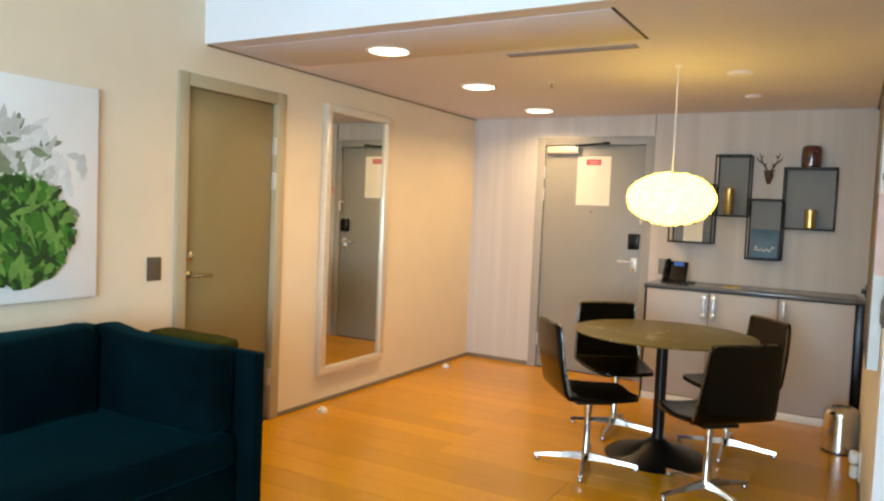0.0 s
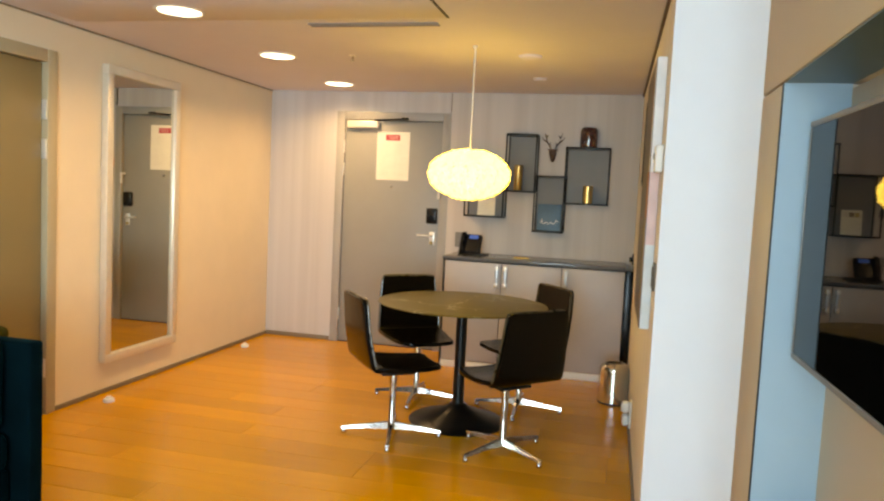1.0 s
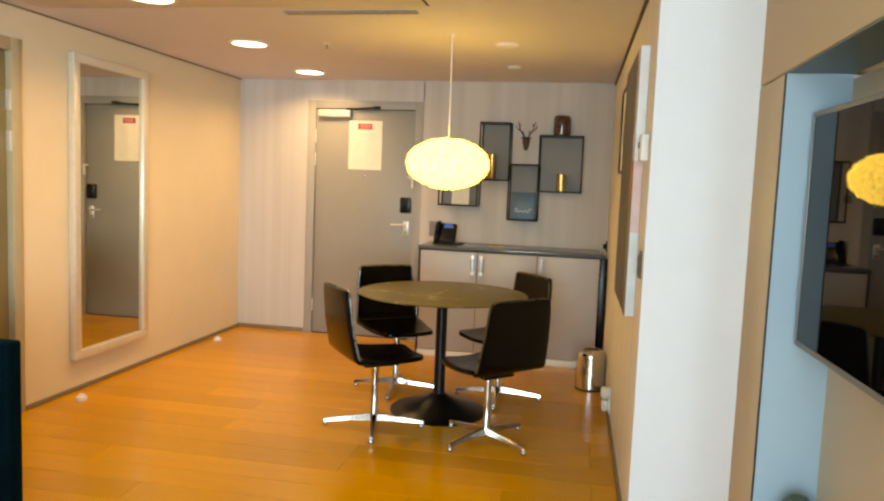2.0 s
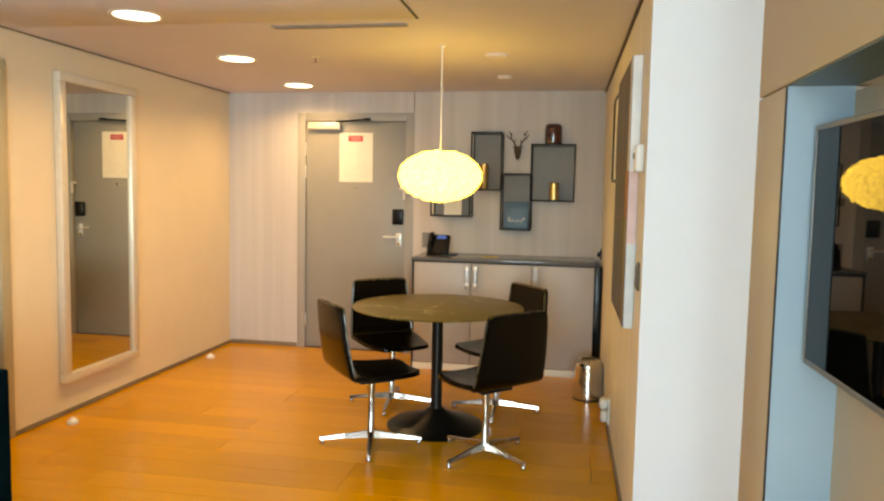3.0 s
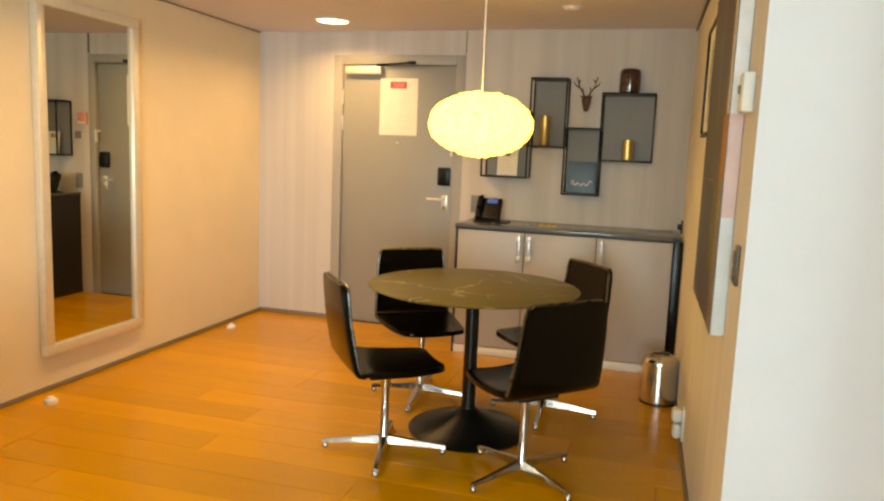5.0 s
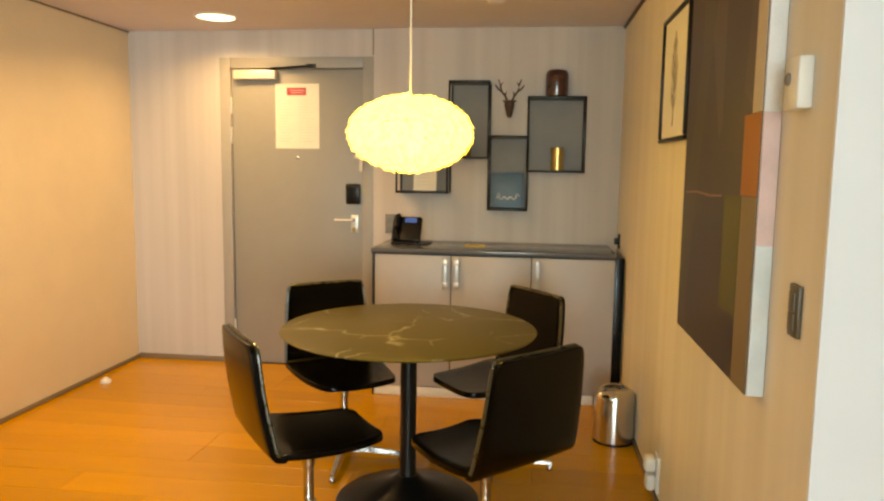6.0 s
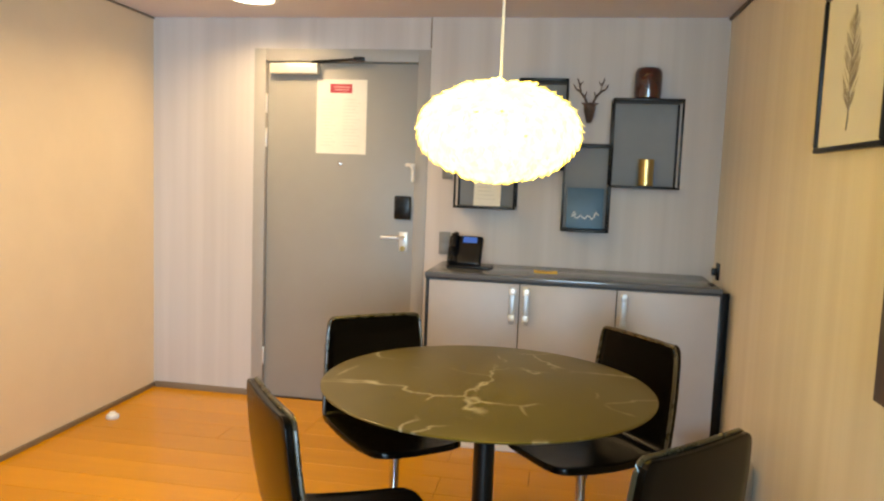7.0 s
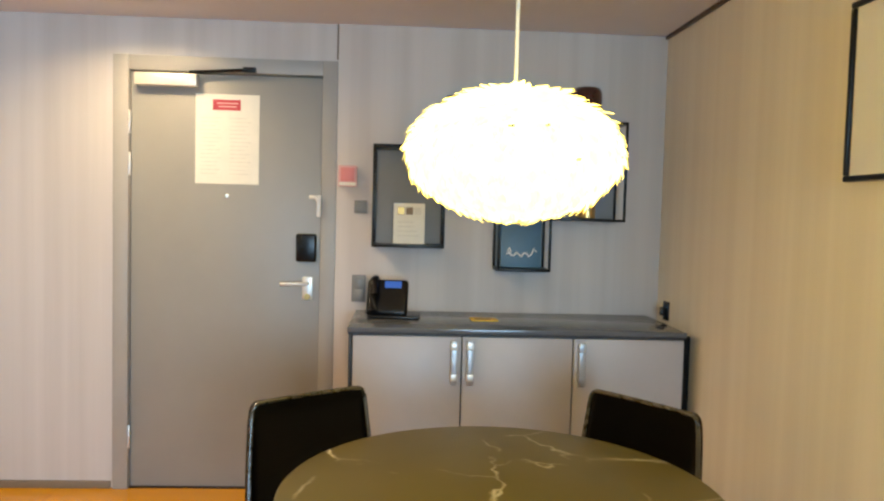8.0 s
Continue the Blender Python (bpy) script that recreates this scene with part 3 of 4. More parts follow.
# ---------------------------------------------------------------- table and chairs
table = thing("round_table", -0.930, 4.475, 0, 0, "round dark veined stone-top pedestal table", "table")
part("tabletop", bm_lathe([(0, 0.716), (0.45, 0.718), (0.505, 0.727), (0.515, 0.731), (0.517, 0.734), (0.515, 0.736), (0.51, 0.737), (0, 0.737)], 72), TOP_STONE, table, "dark olive-brown veined stone top")
part("column", bm_lathe([(0, 0.10), (0.040, 0.10), (0.034, 0.14), (0.033, 0.70), (0.09, 0.706), (0.10, 0.718), (0, 0.718)], 32), BLACK_METAL, table, "black metal column")
part("base", bm_lathe([(0, 0), (0.295, 0), (0.298, 0.006), (0.29, 0.012), (0.22, 0.032), (0.13, 0.065), (0.07, 0.090), (0.042, 0.115), (0, 0.118)], 56), BLACK_METAL, table, "black flared metal foot")


def shell_profile(width_top, width_low, back_h, depth):
    """The bent sheet from its front lip to the top of the back: (y, z, width)."""
    prof = []                                # (y, z, width share)
    for u, w in ((0.0, 0.52), (0.015, 0.64), (0.05, 0.74), (0.12, 0.80), (0.3, 0.87), (0.5, 0.93), (0.7, 0.97), (0.86, 1.0), (1.0, 1.0)):
        prof.append((0.235 - u * (depth - 0.035), 0.440 - 0.014 * math.sin(math.pi * min(1, u * 1.1)) - 0.014 * (1 - u) ** 3, w * width_low))
    y0, z0, _ = prof[-1]
    for i in range(1, 6):
        a = math.pi / 2 * i / 6 * 0.95
        prof.append((y0 - 0.032 * math.sin(a), z0 + 0.032 * (1 - math.cos(a)), width_low))
    y1, z1, _ = prof[-1]
    for u, w in ((0.12, 1), (0.25, 1), (0.4, 1), (0.55, 1), (0.7, 1), (0.84, 1), (0.93, 0.99), (0.965, 0.97), (0.985, 0.94), (1.0, 0.88)):
        prof.append((y1 - 0.050 * u - 0.008 * math.sin(math.pi * u), z1 + (back_h - z1) * u, w * (width_low + (width_top - width_low) * u)))
    return prof


def piping(width_top, width_low, back_h, depth):
    """A welt along both edges and the top of the backrest."""
    prof = shell_profile(width_top, width_low, back_h, depth)[11:]
    left = [(-w / 2, y + 0.008, z) for y, z, w in prof]
    y, z, w = prof[-1]
    top = [(x * w / 2, y + 0.001 + 0.007 * x * x, z + 0.001) for x in (-0.7, -0.35, 0, 0.35, 0.7)]
    return bm_tube(left + top + [(-x, q, r) for x, q, r in left[::-1]], 0.0066, 8)


def shell(width_top, width_low, back_h, depth, thick):
    """Seat and back in one bent sheet: local x is the width, +y is where the sitter looks."""
    prof = shell_profile(width_top, width_low, back_h, depth)
    bm = bmesh.new()
    cols = 13
    grid = []
    n = len(prof)
    for k, (y, z, w) in enumerate(prof):
        row = []
        for c in range(cols):
            s = -1 + 2 * c / (cols - 1)
            dish = 0.007 * s * s
            row.append(bm.verts.new((s * w / 2, y + (dish if k >= 9 else 0), z + (dish if k < 9 else 0))))
        grid.append(row)
    for a, b in zip(grid, grid[1:]):
        for i in range(cols - 1):
            bm.faces.new((a[i], a[i + 1], b[i + 1], b[i]))
    bmesh.ops.recalc_face_normals(bm, faces=bm.faces)
    bm.normal_update()
    base = list(bm.faces)
    norms = {v: v.normal.copy() for v in bm.verts}
    flip = 1.0 if norms[grid[4][6]].z < 0 else -1.0
    geo = bmesh.ops.duplicate(bm, geom=base)
    vmap = geo["vert_map"]
    for v, nn in norms.items():
        vmap[v].co = v.co + nn * (thick * flip)
    border = [e for e in bm.edges if len(e.link_faces) == 1 and all(v in norms for v in e.verts)]
    for e in border:
        a, b = e.verts
        bm.faces.new((a, b, vmap[b], vmap[a]))
    bmesh.ops.recalc_face_normals(bm, faces=bm.faces)
    rim = [e for e in bm.edges if len(e.link_faces) == 2 and e.calc_face_angle(0) > 1.0]
    bmesh.ops.bevel(bm, geom=rim, offset=thick * 0.3, segments=2, profile=0.5, affect="EDGES", clamp_overlap=True)
    return bm


def dining_chair(x, y, rz, foot_turn):
    ch = thing("dining_chair", x, y, 0, rz, "black leather shell chair on a chrome star foot", "chair", "chairs round the table")
    part("shell", shell(0.385, 0.445, 0.812, 0.43, 0.024), LEATHER, ch, "black leather seat and back")
    part("piping", piping(0.385, 0.445, 0.812, 0.43), PIPING, ch, "stitched leather welt")
    part("seat_plate", bm_box(-0.10, -0.10, 0.372, 0.10, 0.10, 0.388, 0.004), BLACK_METAL, ch)
    part("column", bm_lathe([(0, 0.045), (0.026, 0.045), (0.026, 0.075), (0.019, 0.085), (0.019, 0.30), (0.024, 0.305), (0.024, 0.374), (0, 0.374)], 24), CHROME, ch, "chrome column")
    for k in range(4):
        a = radians(foot_turn - rz + 90 * k)
        bm = bmesh.new()
        sec = []
        for r, w, z0, z1 in ((0.018, 0.019, 0.040, 0.078), (0.15, 0.0155, 0.036, 0.058), (0.285, 0.012, 0.026, 0.040)):
            sec.append([bm.verts.new(q) for q in ((r, -w, z0), (r, w, z0), (r, w * 0.7, z1), (r, -w * 0.7, z1))])
        for p, q in zip(sec, sec[1:]):
            for i in range(4):
                bm.faces.new((p[i], p[(i + 1) % 4], q[(i + 1) % 4], q[i]))
        bm.faces.new(sec[0][::-1])
        bm.faces.new(sec[-1])
        bmesh.ops.bevel(bm, geom=list(bm.edges), offset=0.0025, segments=2, affect="EDGES")
        leg = part("leg", move(bm, Matrix.Rotation(a, 4, "Z")), CHROME, ch, "polished chrome foot arm")
        part("glide", move(bm_lathe([(0, 0), (0.013, 0), (0.015, 0.006), (0.012, 0.018), (0.006, 0.030), (0, 0.030)], 16), Matrix.Translation((0.272 * math.cos(a), 0.272 * math.sin(a), 0))), CHROME, leg)
    return ch


def facing(x, y):
    return math.degrees(math.atan2(4.435 - y, -0.935 - x)) - 90


for cx, cy, turn, foot in ((-1.228, 4.072, -14, 13.2), (-0.578, 4.033, 4, 54), (-1.305, 4.855, -5, 4), (-0.608, 4.866, -15, 1)):
    dining_chair(cx, cy, facing(cx, cy) + turn, foot)


# ---------------------------------------------------------------- sideboard and what stands on it
SX0, SX1, SY0, SY1 = -1.392, 0.034, 5.832, YB - 0.014
board = thing("sideboard", 0, 0, 0, 0, "low taupe three-door sideboard with a dark carcass", "sideboard")
part("plinth", bm_box(SX0 + 0.005, SY0 + 0.006, 0, SX1 - 0.10, SY0 + 0.021, 0.056, 0.002), PLASTIC_WHITE, board, "white plinth strip")
part("carcass", bm_box(SX0 + 0.012, SY0 + 0.022, 0.058, SX1 - 0.02, SY1 - 0.002, 0.866, 0.002), CAB_DARK, board, "dark carcass")
part("side_panel", bm_box(SX0, SY0, 0.0, SX0 + 0.012, SY1 - 0.002, 0.868, 0.002), CAB_DARK, board)
part("side_panel", bm_box(SX1 - 0.012, SY0 + 0.023, 0.0, SX1, SY1 - 0.002, 0.868, 0.002), CAB_DARK, board)
# open gap to the wall: its darkness is put in as a black strip
part("filler_strip", bm_box(SX1 + 0.001, SY0 + 0.096, 0.0, side_x(SY0 + 0.11) - 0.002, SY0 + 0.110, 0.866, 0.001), BLACK_PLASTIC, board, "black strip standing for the dark gap to the wall")
seams = (SX0 + 0.014, -0.918, -0.446, SX1 - 0.001)
for k in range(3):
    leaf = part("cabinet_door", bm_box(seams[k] + 0.003, SY0 + 0.002, 0.062, seams[k + 1] - 0.003, SY0 + 0.021, 0.863, 0.002), CAB, board, "taupe laminate door")
    hx = (seams[1] - 0.034, seams[1] + 0.034, seams[2] + 0.034)[k]
    h_mat = HANDLE
    part("handle_bar", bm_box(hx - 0.014, SY0 - 0.028, 0.664, hx + 0.014, SY0 - 0.018, 0.850, 0.004), h_mat, leaf, "upright bar handle")
    for hz in (0.681, 0.811):
        part("handle_post", bm_box(hx - 0.015, SY0 - 0.030, hz, hx + 0.015, SY0 + 0.003, hz + 0.030, 0.003), SATIN if k < 2 else h_mat, leaf)
slab = thing("worktop", 0, 0, 0.8685, 0, "thin dark slate-grey worktop on the sideboard", "worktop")
part("slab", bm_box(SX0 - 0.006, SY0 - 0.008, 0.0095, SX1 + 0.004, SY1 - 0.001, 0.0295, 0.002), CAB_TOP, slab)
part("edge_band", bm_box(SX0 - 0.004, SY0 - 0.005, 0.0, SX1 + 0.002, SY1 - 0.002, 0.009), CAB_DARK, slab, "dark band under the slab")

ZT = 0.898
phone = thing("telephone", -1.243, 6.16, ZT, -4, "black desk telephone with a blue display on the sideboard", "telephone")
part("foot", bm_box(-0.080, -0.095, 0, 0.150, 0.070, 0.014, 0.005), BLACK_PLASTIC, phone, "flat black foot")
TILT = pose(0, -0.045, 0.012, -24)
part("body", move(bm_box(-0.094, -0.004, 0.0, 0.096, 0.036, 0.172, 0.017, 4), TILT), BLACK_PLASTIC, phone, "black sloping body")
part("display", move(bm_box(-0.012, -0.0062, 0.128, 0.064, -0.0036, 0.160), TILT), BLUE_LCD, phone, "lit blue display")
for r in range(4):
    for c in range(3):
        part("key", move(bm_box(-0.002 + c * 0.024, -0.0055, 0.022 + r * 0.022, 0.015 + c * 0.024, -0.0036, 0.036 + r * 0.022), TILT), BLACK_PLASTIC, phone)
part("handset", move(bm_tube([(-0.056, -0.004, 0.004), (-0.058, -0.026, 0.014), (-0.058, -0.036, 0.085), (-0.058, -0.026, 0.158), (-0.056, -0.004, 0.168)], 0.020, 14), TILT), BLACK_PLASTIC, phone, "black handset")
card = thing("note_card", -0.80, 6.10, ZT, 4, "yellow printed card lying on the worktop", "card")
part("sheet", bm_box(-0.06, -0.045, 0, 0.06, 0.045, 0.004, 0.001), YELLOW, card)
for k in range(3):
    part("text_line", bm_box(-0.045, -0.028 + k * 0.022, 0.0042, 0.03, -0.020 + k * 0.022, 0.0048), WOOD_DARK, card)
sock = thing("wall_socket", side_x(6.22), 6.22, 0.940, -89.55, "small dark socket on the side wall above the worktop", "socket")
part("plate", bm_box(-0.028, -0.012, -0.045, 0.028, 0, 0.045, 0.003), BLACK_PLASTIC, sock)
part("plug", bm_box(-0.016, -0.035, -0.022, 0.016, -0.012, 0.018, 0.005), BLACK_PLASTIC, sock)


# ---------------------------------------------------------------- wall boxes
def wall_box(x0, z0, x1, z1, glass_right, back_mat, label):
    yb, yf = YB - 0.014, YB - 0.19
    w = thing("box_shelf", x0, yb, z0, 0, label, "shelf", "box shelves over the sideboard")
    W_, H_, D = x1 - x0, z1 - z0, yf - yb
    t = 0.012
    part("shelf_board", bm_box(0, D, 0, W_, 0, t, 0.0015), BLACK_METAL, w)
    part("shelf_board", bm_box(0, D, H_ - t, W_, 0, H_, 0.0015), BLACK_METAL, w)
    for px in (0, W_ - t):
        for py in (D, -t):
            part("upright", bm_box(px, py, t, px + t, py + t, H_ - t, 0.0015), BLACK_METAL, w)
    if back_mat:
        part("back_panel", bm_box(t, -0.006, t, W_ - t, -0.001, H_ - t), back_mat, w)
    return w


GREY_BACK = material("grey_back_panel", (0.20, 0.21, 0.225), 0.6, vary=0.05)
wall_box(-1.322, 1.215, -0.985, 1.690, False, GREY_BACK, "black metal wall box with a leaflet inside")
wall_box(-0.990, 1.437, -0.731, 1.919, False, GREY_BACK, "black metal wall box with a brass vase inside")
wall_box(-0.738, 1.115, -0.484, 1.583, False, GREY_BACK, "black metal wall box with a blue board inside")
wall_box(-0.498, 1.358, -0.138, 1.824, False, GREY_BACK, "wide black metal wall box holding a brass pot")

leaflet = thing("leaflet", -1.150, YB - 0.07, 1.228, 0, "white printed leaflet standing in the wall box", "leaflet")
part("sheet", move(bm_box(-0.075, -0.002, 0, 0.075, 0.0, 0.195), pose(0, 0, 0, -6)), PAPER, leaflet)
for k in range(3):
    part("print_block", move(bm_box(-0.055 + k * 0.04, -0.0035, 0.14, -0.022 + k * 0.04, -0.0025, 0.175), pose(0, 0, 0, -6)), (BRASS, SKIRT, PRINT)[k], leaflet)
for k in range(4):
    part("text_line", move(bm_box(-0.055, -0.0035, 0.035 + k * 0.022, 0.045 - 0.008 * k, -0.0025, 0.041 + k * 0.022), pose(0, 0, 0, -6)), PRINT, leaflet)

vase = thing("brass_vase", -0.885, YB - 0.115, 1.453, 0, "slim brass cylinder vase in the wall box", "vase")
part("body", bm_lathe([(0, 0), (0.034, 0), (0.036, 0.004), (0.036, 0.205), (0.033, 0.208), (0.031, 0.205), (0.031, 0.02), (0, 0.02)], 32), BRASS, vase)
pot = thing("brass_pot", -0.305, YB - 0.12, 1.371, 0, "small brass cylinder pot in the wall box", "pot")
part("body", bm_lathe([(0, 0), (0.036, 0), (0.039, 0.004), (0.039, 0.138), (0.036, 0.141), (0.034, 0.138), (0.034, 0.02), (0, 0.02)], 32), BRASS, pot)
jar = thing("glazed_jar", -0.322, YB - 0.115, 1.8245, 0, "dark red-brown glossy jar on the wall box", "jar")
part("body", bm_lathe([(0, 0), (0.060, 0), (0.068, 0.006), (0.071, 0.03), (0.071, 0.12), (0.069, 0.142), (0.060, 0.158), (0.052, 0.162), (0.049, 0.158), (0.05, 0.02), (0, 0.02)], 40), GLAZE, jar)
blue = thing("blue_board", -0.611, YB - 0.09, 1.128, 0, "small dark blue board with white lettering strokes", "board")
part("panel", move(bm_box(-0.098, -0.012, 0, 0.098, 0.0, 0.222, 0.002), pose(0, 0, 0, -7)), BOOK_BLUE, blue)
script_pts = [(-0.070 + 0.012 * i, -0.017, 0.062 + 0.010 * math.sin(i * 1.9) + (0.02 if i > 10 else 0)) for i in range(13)]
part("lettering", move(bm_tube(script_pts, 0.0045, 6), pose(0, 0, 0, -7)), CHALK, blue, "white handwritten strokes")
part("lettering", move(bm_tube([(-0.066, -0.017, 0.075), (-0.056, -0.017, 0.092), (-0.048, -0.017, 0.072)], 0.004, 6), pose(0, 0, 0, -7)), CHALK, blue, "white handwritten strokes")

# stag head ornament
stag = thing("stag_head", -0.615, YB - 0.014, 1.70, 0, "small dark wooden stag head ornament on the wall", "ornament")
part("head", move(bm_lathe([(0, 0), (0.012, 0.003), (0.018, 0.018), (0.024, 0.045), (0.032, 0.075), (0.030, 0.095), (0.018, 0.108), (0, 0.112)], 20), pose(0, -0.032, 0.0, 12)), WOOD_DARK, stag)
part("neck", bm_box(-0.022, -0.045, 0.03, 0.022, 0, 0.085, 0.012, 3), WOOD_DARK, stag)
for s in (-1, 1):
    part("ear", bm_tube([(s * 0.020, -0.035, 0.098), (s * 0.045, -0.035, 0.108)], 0.009, 8, taper=0.3), WOOD_DARK, stag)
    antler = bm_tube([(s * 0.014, -0.03, 0.102), (s * 0.028, -0.036, 0.135), (s * 0.052, -0.044, 0.165), (s * 0.060, -0.040, 0.205), (s * 0.072, -0.036, 0.238)], 0.0075, 8, taper=0.45)
    bm_tube([(s * 0.052, -0.044, 0.165), (s * 0.078, -0.05, 0.180), (s * 0.092, -0.052, 0.205)], 0.0058, 8, bm=antler, taper=0.45)
    bm_tube([(s * 0.030, -0.036, 0.140), (s * 0.020, -0.055, 0.165)], 0.005, 8, bm=antler, taper=0.45)
    bm_tube([(s * 0.058, -0.04, 0.20), (s * 0.042, -0.045, 0.222)], 0.005, 8, bm=antler, taper=0.45)
    part("antler", antler, WOOD_DARK, stag, "branching dark antler")

fire = thing("fire_call_point", -1.449, YB - 0.0145, 1.545, 0, "small red and white call point beside the door", "call point")
part("case", bm_box(-0.045, -0.03, -0.05, 0.045, 0, 0.05, 0.006), PINK, fire)
part("face", bm_box(-0.033, -0.034, -0.025, 0.033, -0.029, 0.04, 0.003), FADED_RED, fire)
part("label_strip", bm_box(-0.04, -0.032, -0.046, 0.04, -0.029, -0.030), PAPER, fire)


# ---------------------------------------------------------------- side wall
def rotated(name, x, y, z, label, category):
    return thing(name, x, y, z, -89.55, label, category)


# thick canvas, local x runs towards the window end
def canvas_material():
    mat = material("dusk_canvas", (0.10, 0.075, 0.07), 0.45)
    nt = mat.node_tree
    b = nt.nodes["Principled BSDF"]
    mp = next(n for n in nt.nodes if n.type == "MAPPING")
    mp.inputs["Scale"].default_value = (1.5, 1.5, 0.5)
    vor = nt.nodes.new("ShaderNodeTexVoronoi")
    vor.inputs["Scale"].default_value = 2.6
    vor.inputs["Randomness"].default_value = 0.9
    nt.links.new(mp.outputs[0], vor.inputs["Vector"])
    ramp = nt.nodes.new("ShaderNodeValToRGB")
    ramp.color_ramp.interpolation = "CONSTANT"
    el = ramp.color_ramp.elements
    el[0].color, el[0].position = rgba((0.060, 0.040, 0.040)), 0.0
    el[1].color, el[1].position = rgba((0.085, 0.058, 0.052)), 0.35
    for p, c in ((0.55, (0.075, 0.060, 0.040)), (0.72, (0.066, 0.046, 0.050)), (0.88, (0.095, 0.072, 0.058))):
        e = el.new(p)
        e.color = rgba(c)
    sep = nt.nodes.new("ShaderNodeSeparateColor")
    nt.links.new(vor.outputs["Color"], sep.inputs[0])
    nt.links.new(sep.outputs[0], ramp.inputs["Fac"])
    nt.links.new(ramp.outputs["Color"], b.inputs["Base Color"])
    return mat


AY0, AY1 = 4.19, 3.375
art = rotated("canvas_painting", side_x(AY0), AY0, 0.855, "large dark brown abstract canvas with a pale edge", "painting")
AW = AY0 - AY1
part("stretcher", bm_box(0, -0.040, 0, AW, -0.001, 1.15, 0.003), CANVAS, art, "pale canvas edge")
part("picture", bm_box(0.002, -0.0425, 0.003, AW - 0.004, -0.0405, 1.147), canvas_material(), art, "dark painted front")
def paint(name_, colour, vary=0.12):
    return material(name_, colour, 0.55, vary=vary, scale=6, bump=0.2, bump_scale=120)


NEAR = AW                                   # the end of the front that faces the window
for a, b, c, d, m in (
        (NEAR - 0.075, NEAR - 0.004, 0.672, 1.146, paint("cream_paint", (0.60, 0.50, 0.40))),
        (NEAR - 0.135, NEAR - 0.004, 0.475, 0.670, paint("orange_paint", (0.42, 0.13, 0.03))),
        (NEAR - 0.125, NEAR - 0.004, 0.003, 0.473, paint("taupe_paint", (0.24, 0.17, 0.105))),
        (NEAR - 0.285, NEAR - 0.130, 0.165, 0.470, paint("moss_paint", (0.11, 0.10, 0.035)))):
    part("paint_block", bm_box(a, -0.0440, c, b, -0.0428, d), m, art, "brushed block of colour")
part("paint_stroke", bm_tube([(0.05, -0.043, 0.462), (0.2, -0.043, 0.468), (0.36, -0.043, 0.462), (0.50, -0.043, 0.466)], 0.0035, 6), paint("rose_paint", (0.30, 0.17, 0.14)), art, "thin rose stroke")
for c, d, m in ((0.672, 1.147, paint("ice_paint", (0.77, 0.78, 0.80))), (0.362, 0.670, paint("pink_paint", (0.70, 0.50, 0.48))), (0.003, 0.360, paint("sky_paint", (0.64, 0.70, 0.73)))):
    part("edge_block", bm_box(NEAR + 0.0005, -0.040, c, NEAR + 0.0022, -0.002, d), m, art, "painted edge")
pic = framed("framed_print", 0.52, 0.505, 0.026, 0.017, BLACK_METAL, CANVAS, pose(side_x(4.852) - 0.001, 4.852, 1.498, 0, 0, -89.55), "black-framed botanical print on the side wall", "picture", "sheet")
sprig = bmesh.new()
rng = random.Random(3)
stem = [(0.25 + 0.006 * math.sin(i), -0.0165, 0.06 + 0.036 * i) for i in range(11)]
bm_tube(stem, 0.0022, 6, bm=sprig, taper=0.4)
for i in range(90):
    u = rng.uniform(0.15, 1.0)
    z0 = 0.06 + 0.36 * u
    s = rng.choice((-1, 1))
    ln = 0.075 * math.sin(math.pi * min(1, u * 0.95 + 0.08)) * rng.uniform(0.5, 1.1) + 0.008
    bm_tube([(0.25, -0.0165, z0), (0.25 + s * ln * 0.5, -0.0165, z0 + ln * 0.5), (0.25 + s * ln * 0.8, -0.0165, z0 + ln * 0.9)], 0.0011, 4, bm=sprig, taper=0.4)
part("drawn_sprig", sprig, PENCIL, pic, "fine grey drawing of a plant stem")

therm = rotated("thermostat", side_x(3.238), 3.238, 1.570, "white wall thermostat at the wall's end", "thermostat")
part("case", bm_box(-0.042, -0.032, -0.052, 0.042, 0, 0.056, 0.006), PLASTIC_WHITE, therm)
part("dial", move(bm_lathe([(0, 0), (0.013, 0), (0.013, 0.004), (0.010, 0.006), (0, 0.006)], 20), pose(-0.012, -0.032, 0.012, 90)), PLASTIC_GREY, therm, "small dark dial")
plug = rotated("wall_plug", side_x(4.62), 4.62, 0.12, "white double socket with plugs low on the wall", "plug")
part("plate", bm_box(-0.042, -0.012, -0.072, 0.042, 0, 0.085, 0.004), PLASTIC_WHITE, plug)
part("body", bm_box(-0.034, -0.060, 0.014, 0.034, -0.012, 0.080, 0.018, 4), PLASTIC_WHITE, plug, "rounded white plug")
part("body", bm_box(-0.032, -0.052, -0.066, 0.032, -0.012, 0.006, 0.018, 4), PLASTIC_WHITE, plug, "rounded white plug")
binn = thing("waste_bin", -0.004, 5.300, 0, 0, "polished steel waste bin with rounded shoulders on the floor", "bin")
part("body", bm_lathe([(0, 0), (0.099, 0), (0.103, 0.005), (0.103, 0.236), (0.100, 0.250), (0.094, 0.262), (0.084, 0.271), (0.070, 0.277), (0.066, 0.279), (0.062, 0.276), (0.060, 0.262), (0, 0.258)], 64), STEEL, binn)
part("lid_ring", bm_lathe([(0.050, 0.262), (0.060, 0.262), (0.061, 0.281), (0.056, 0.285), (0.051, 0.281), (0.050, 0.262)], 48), CHROME, binn, "bright lid ring")
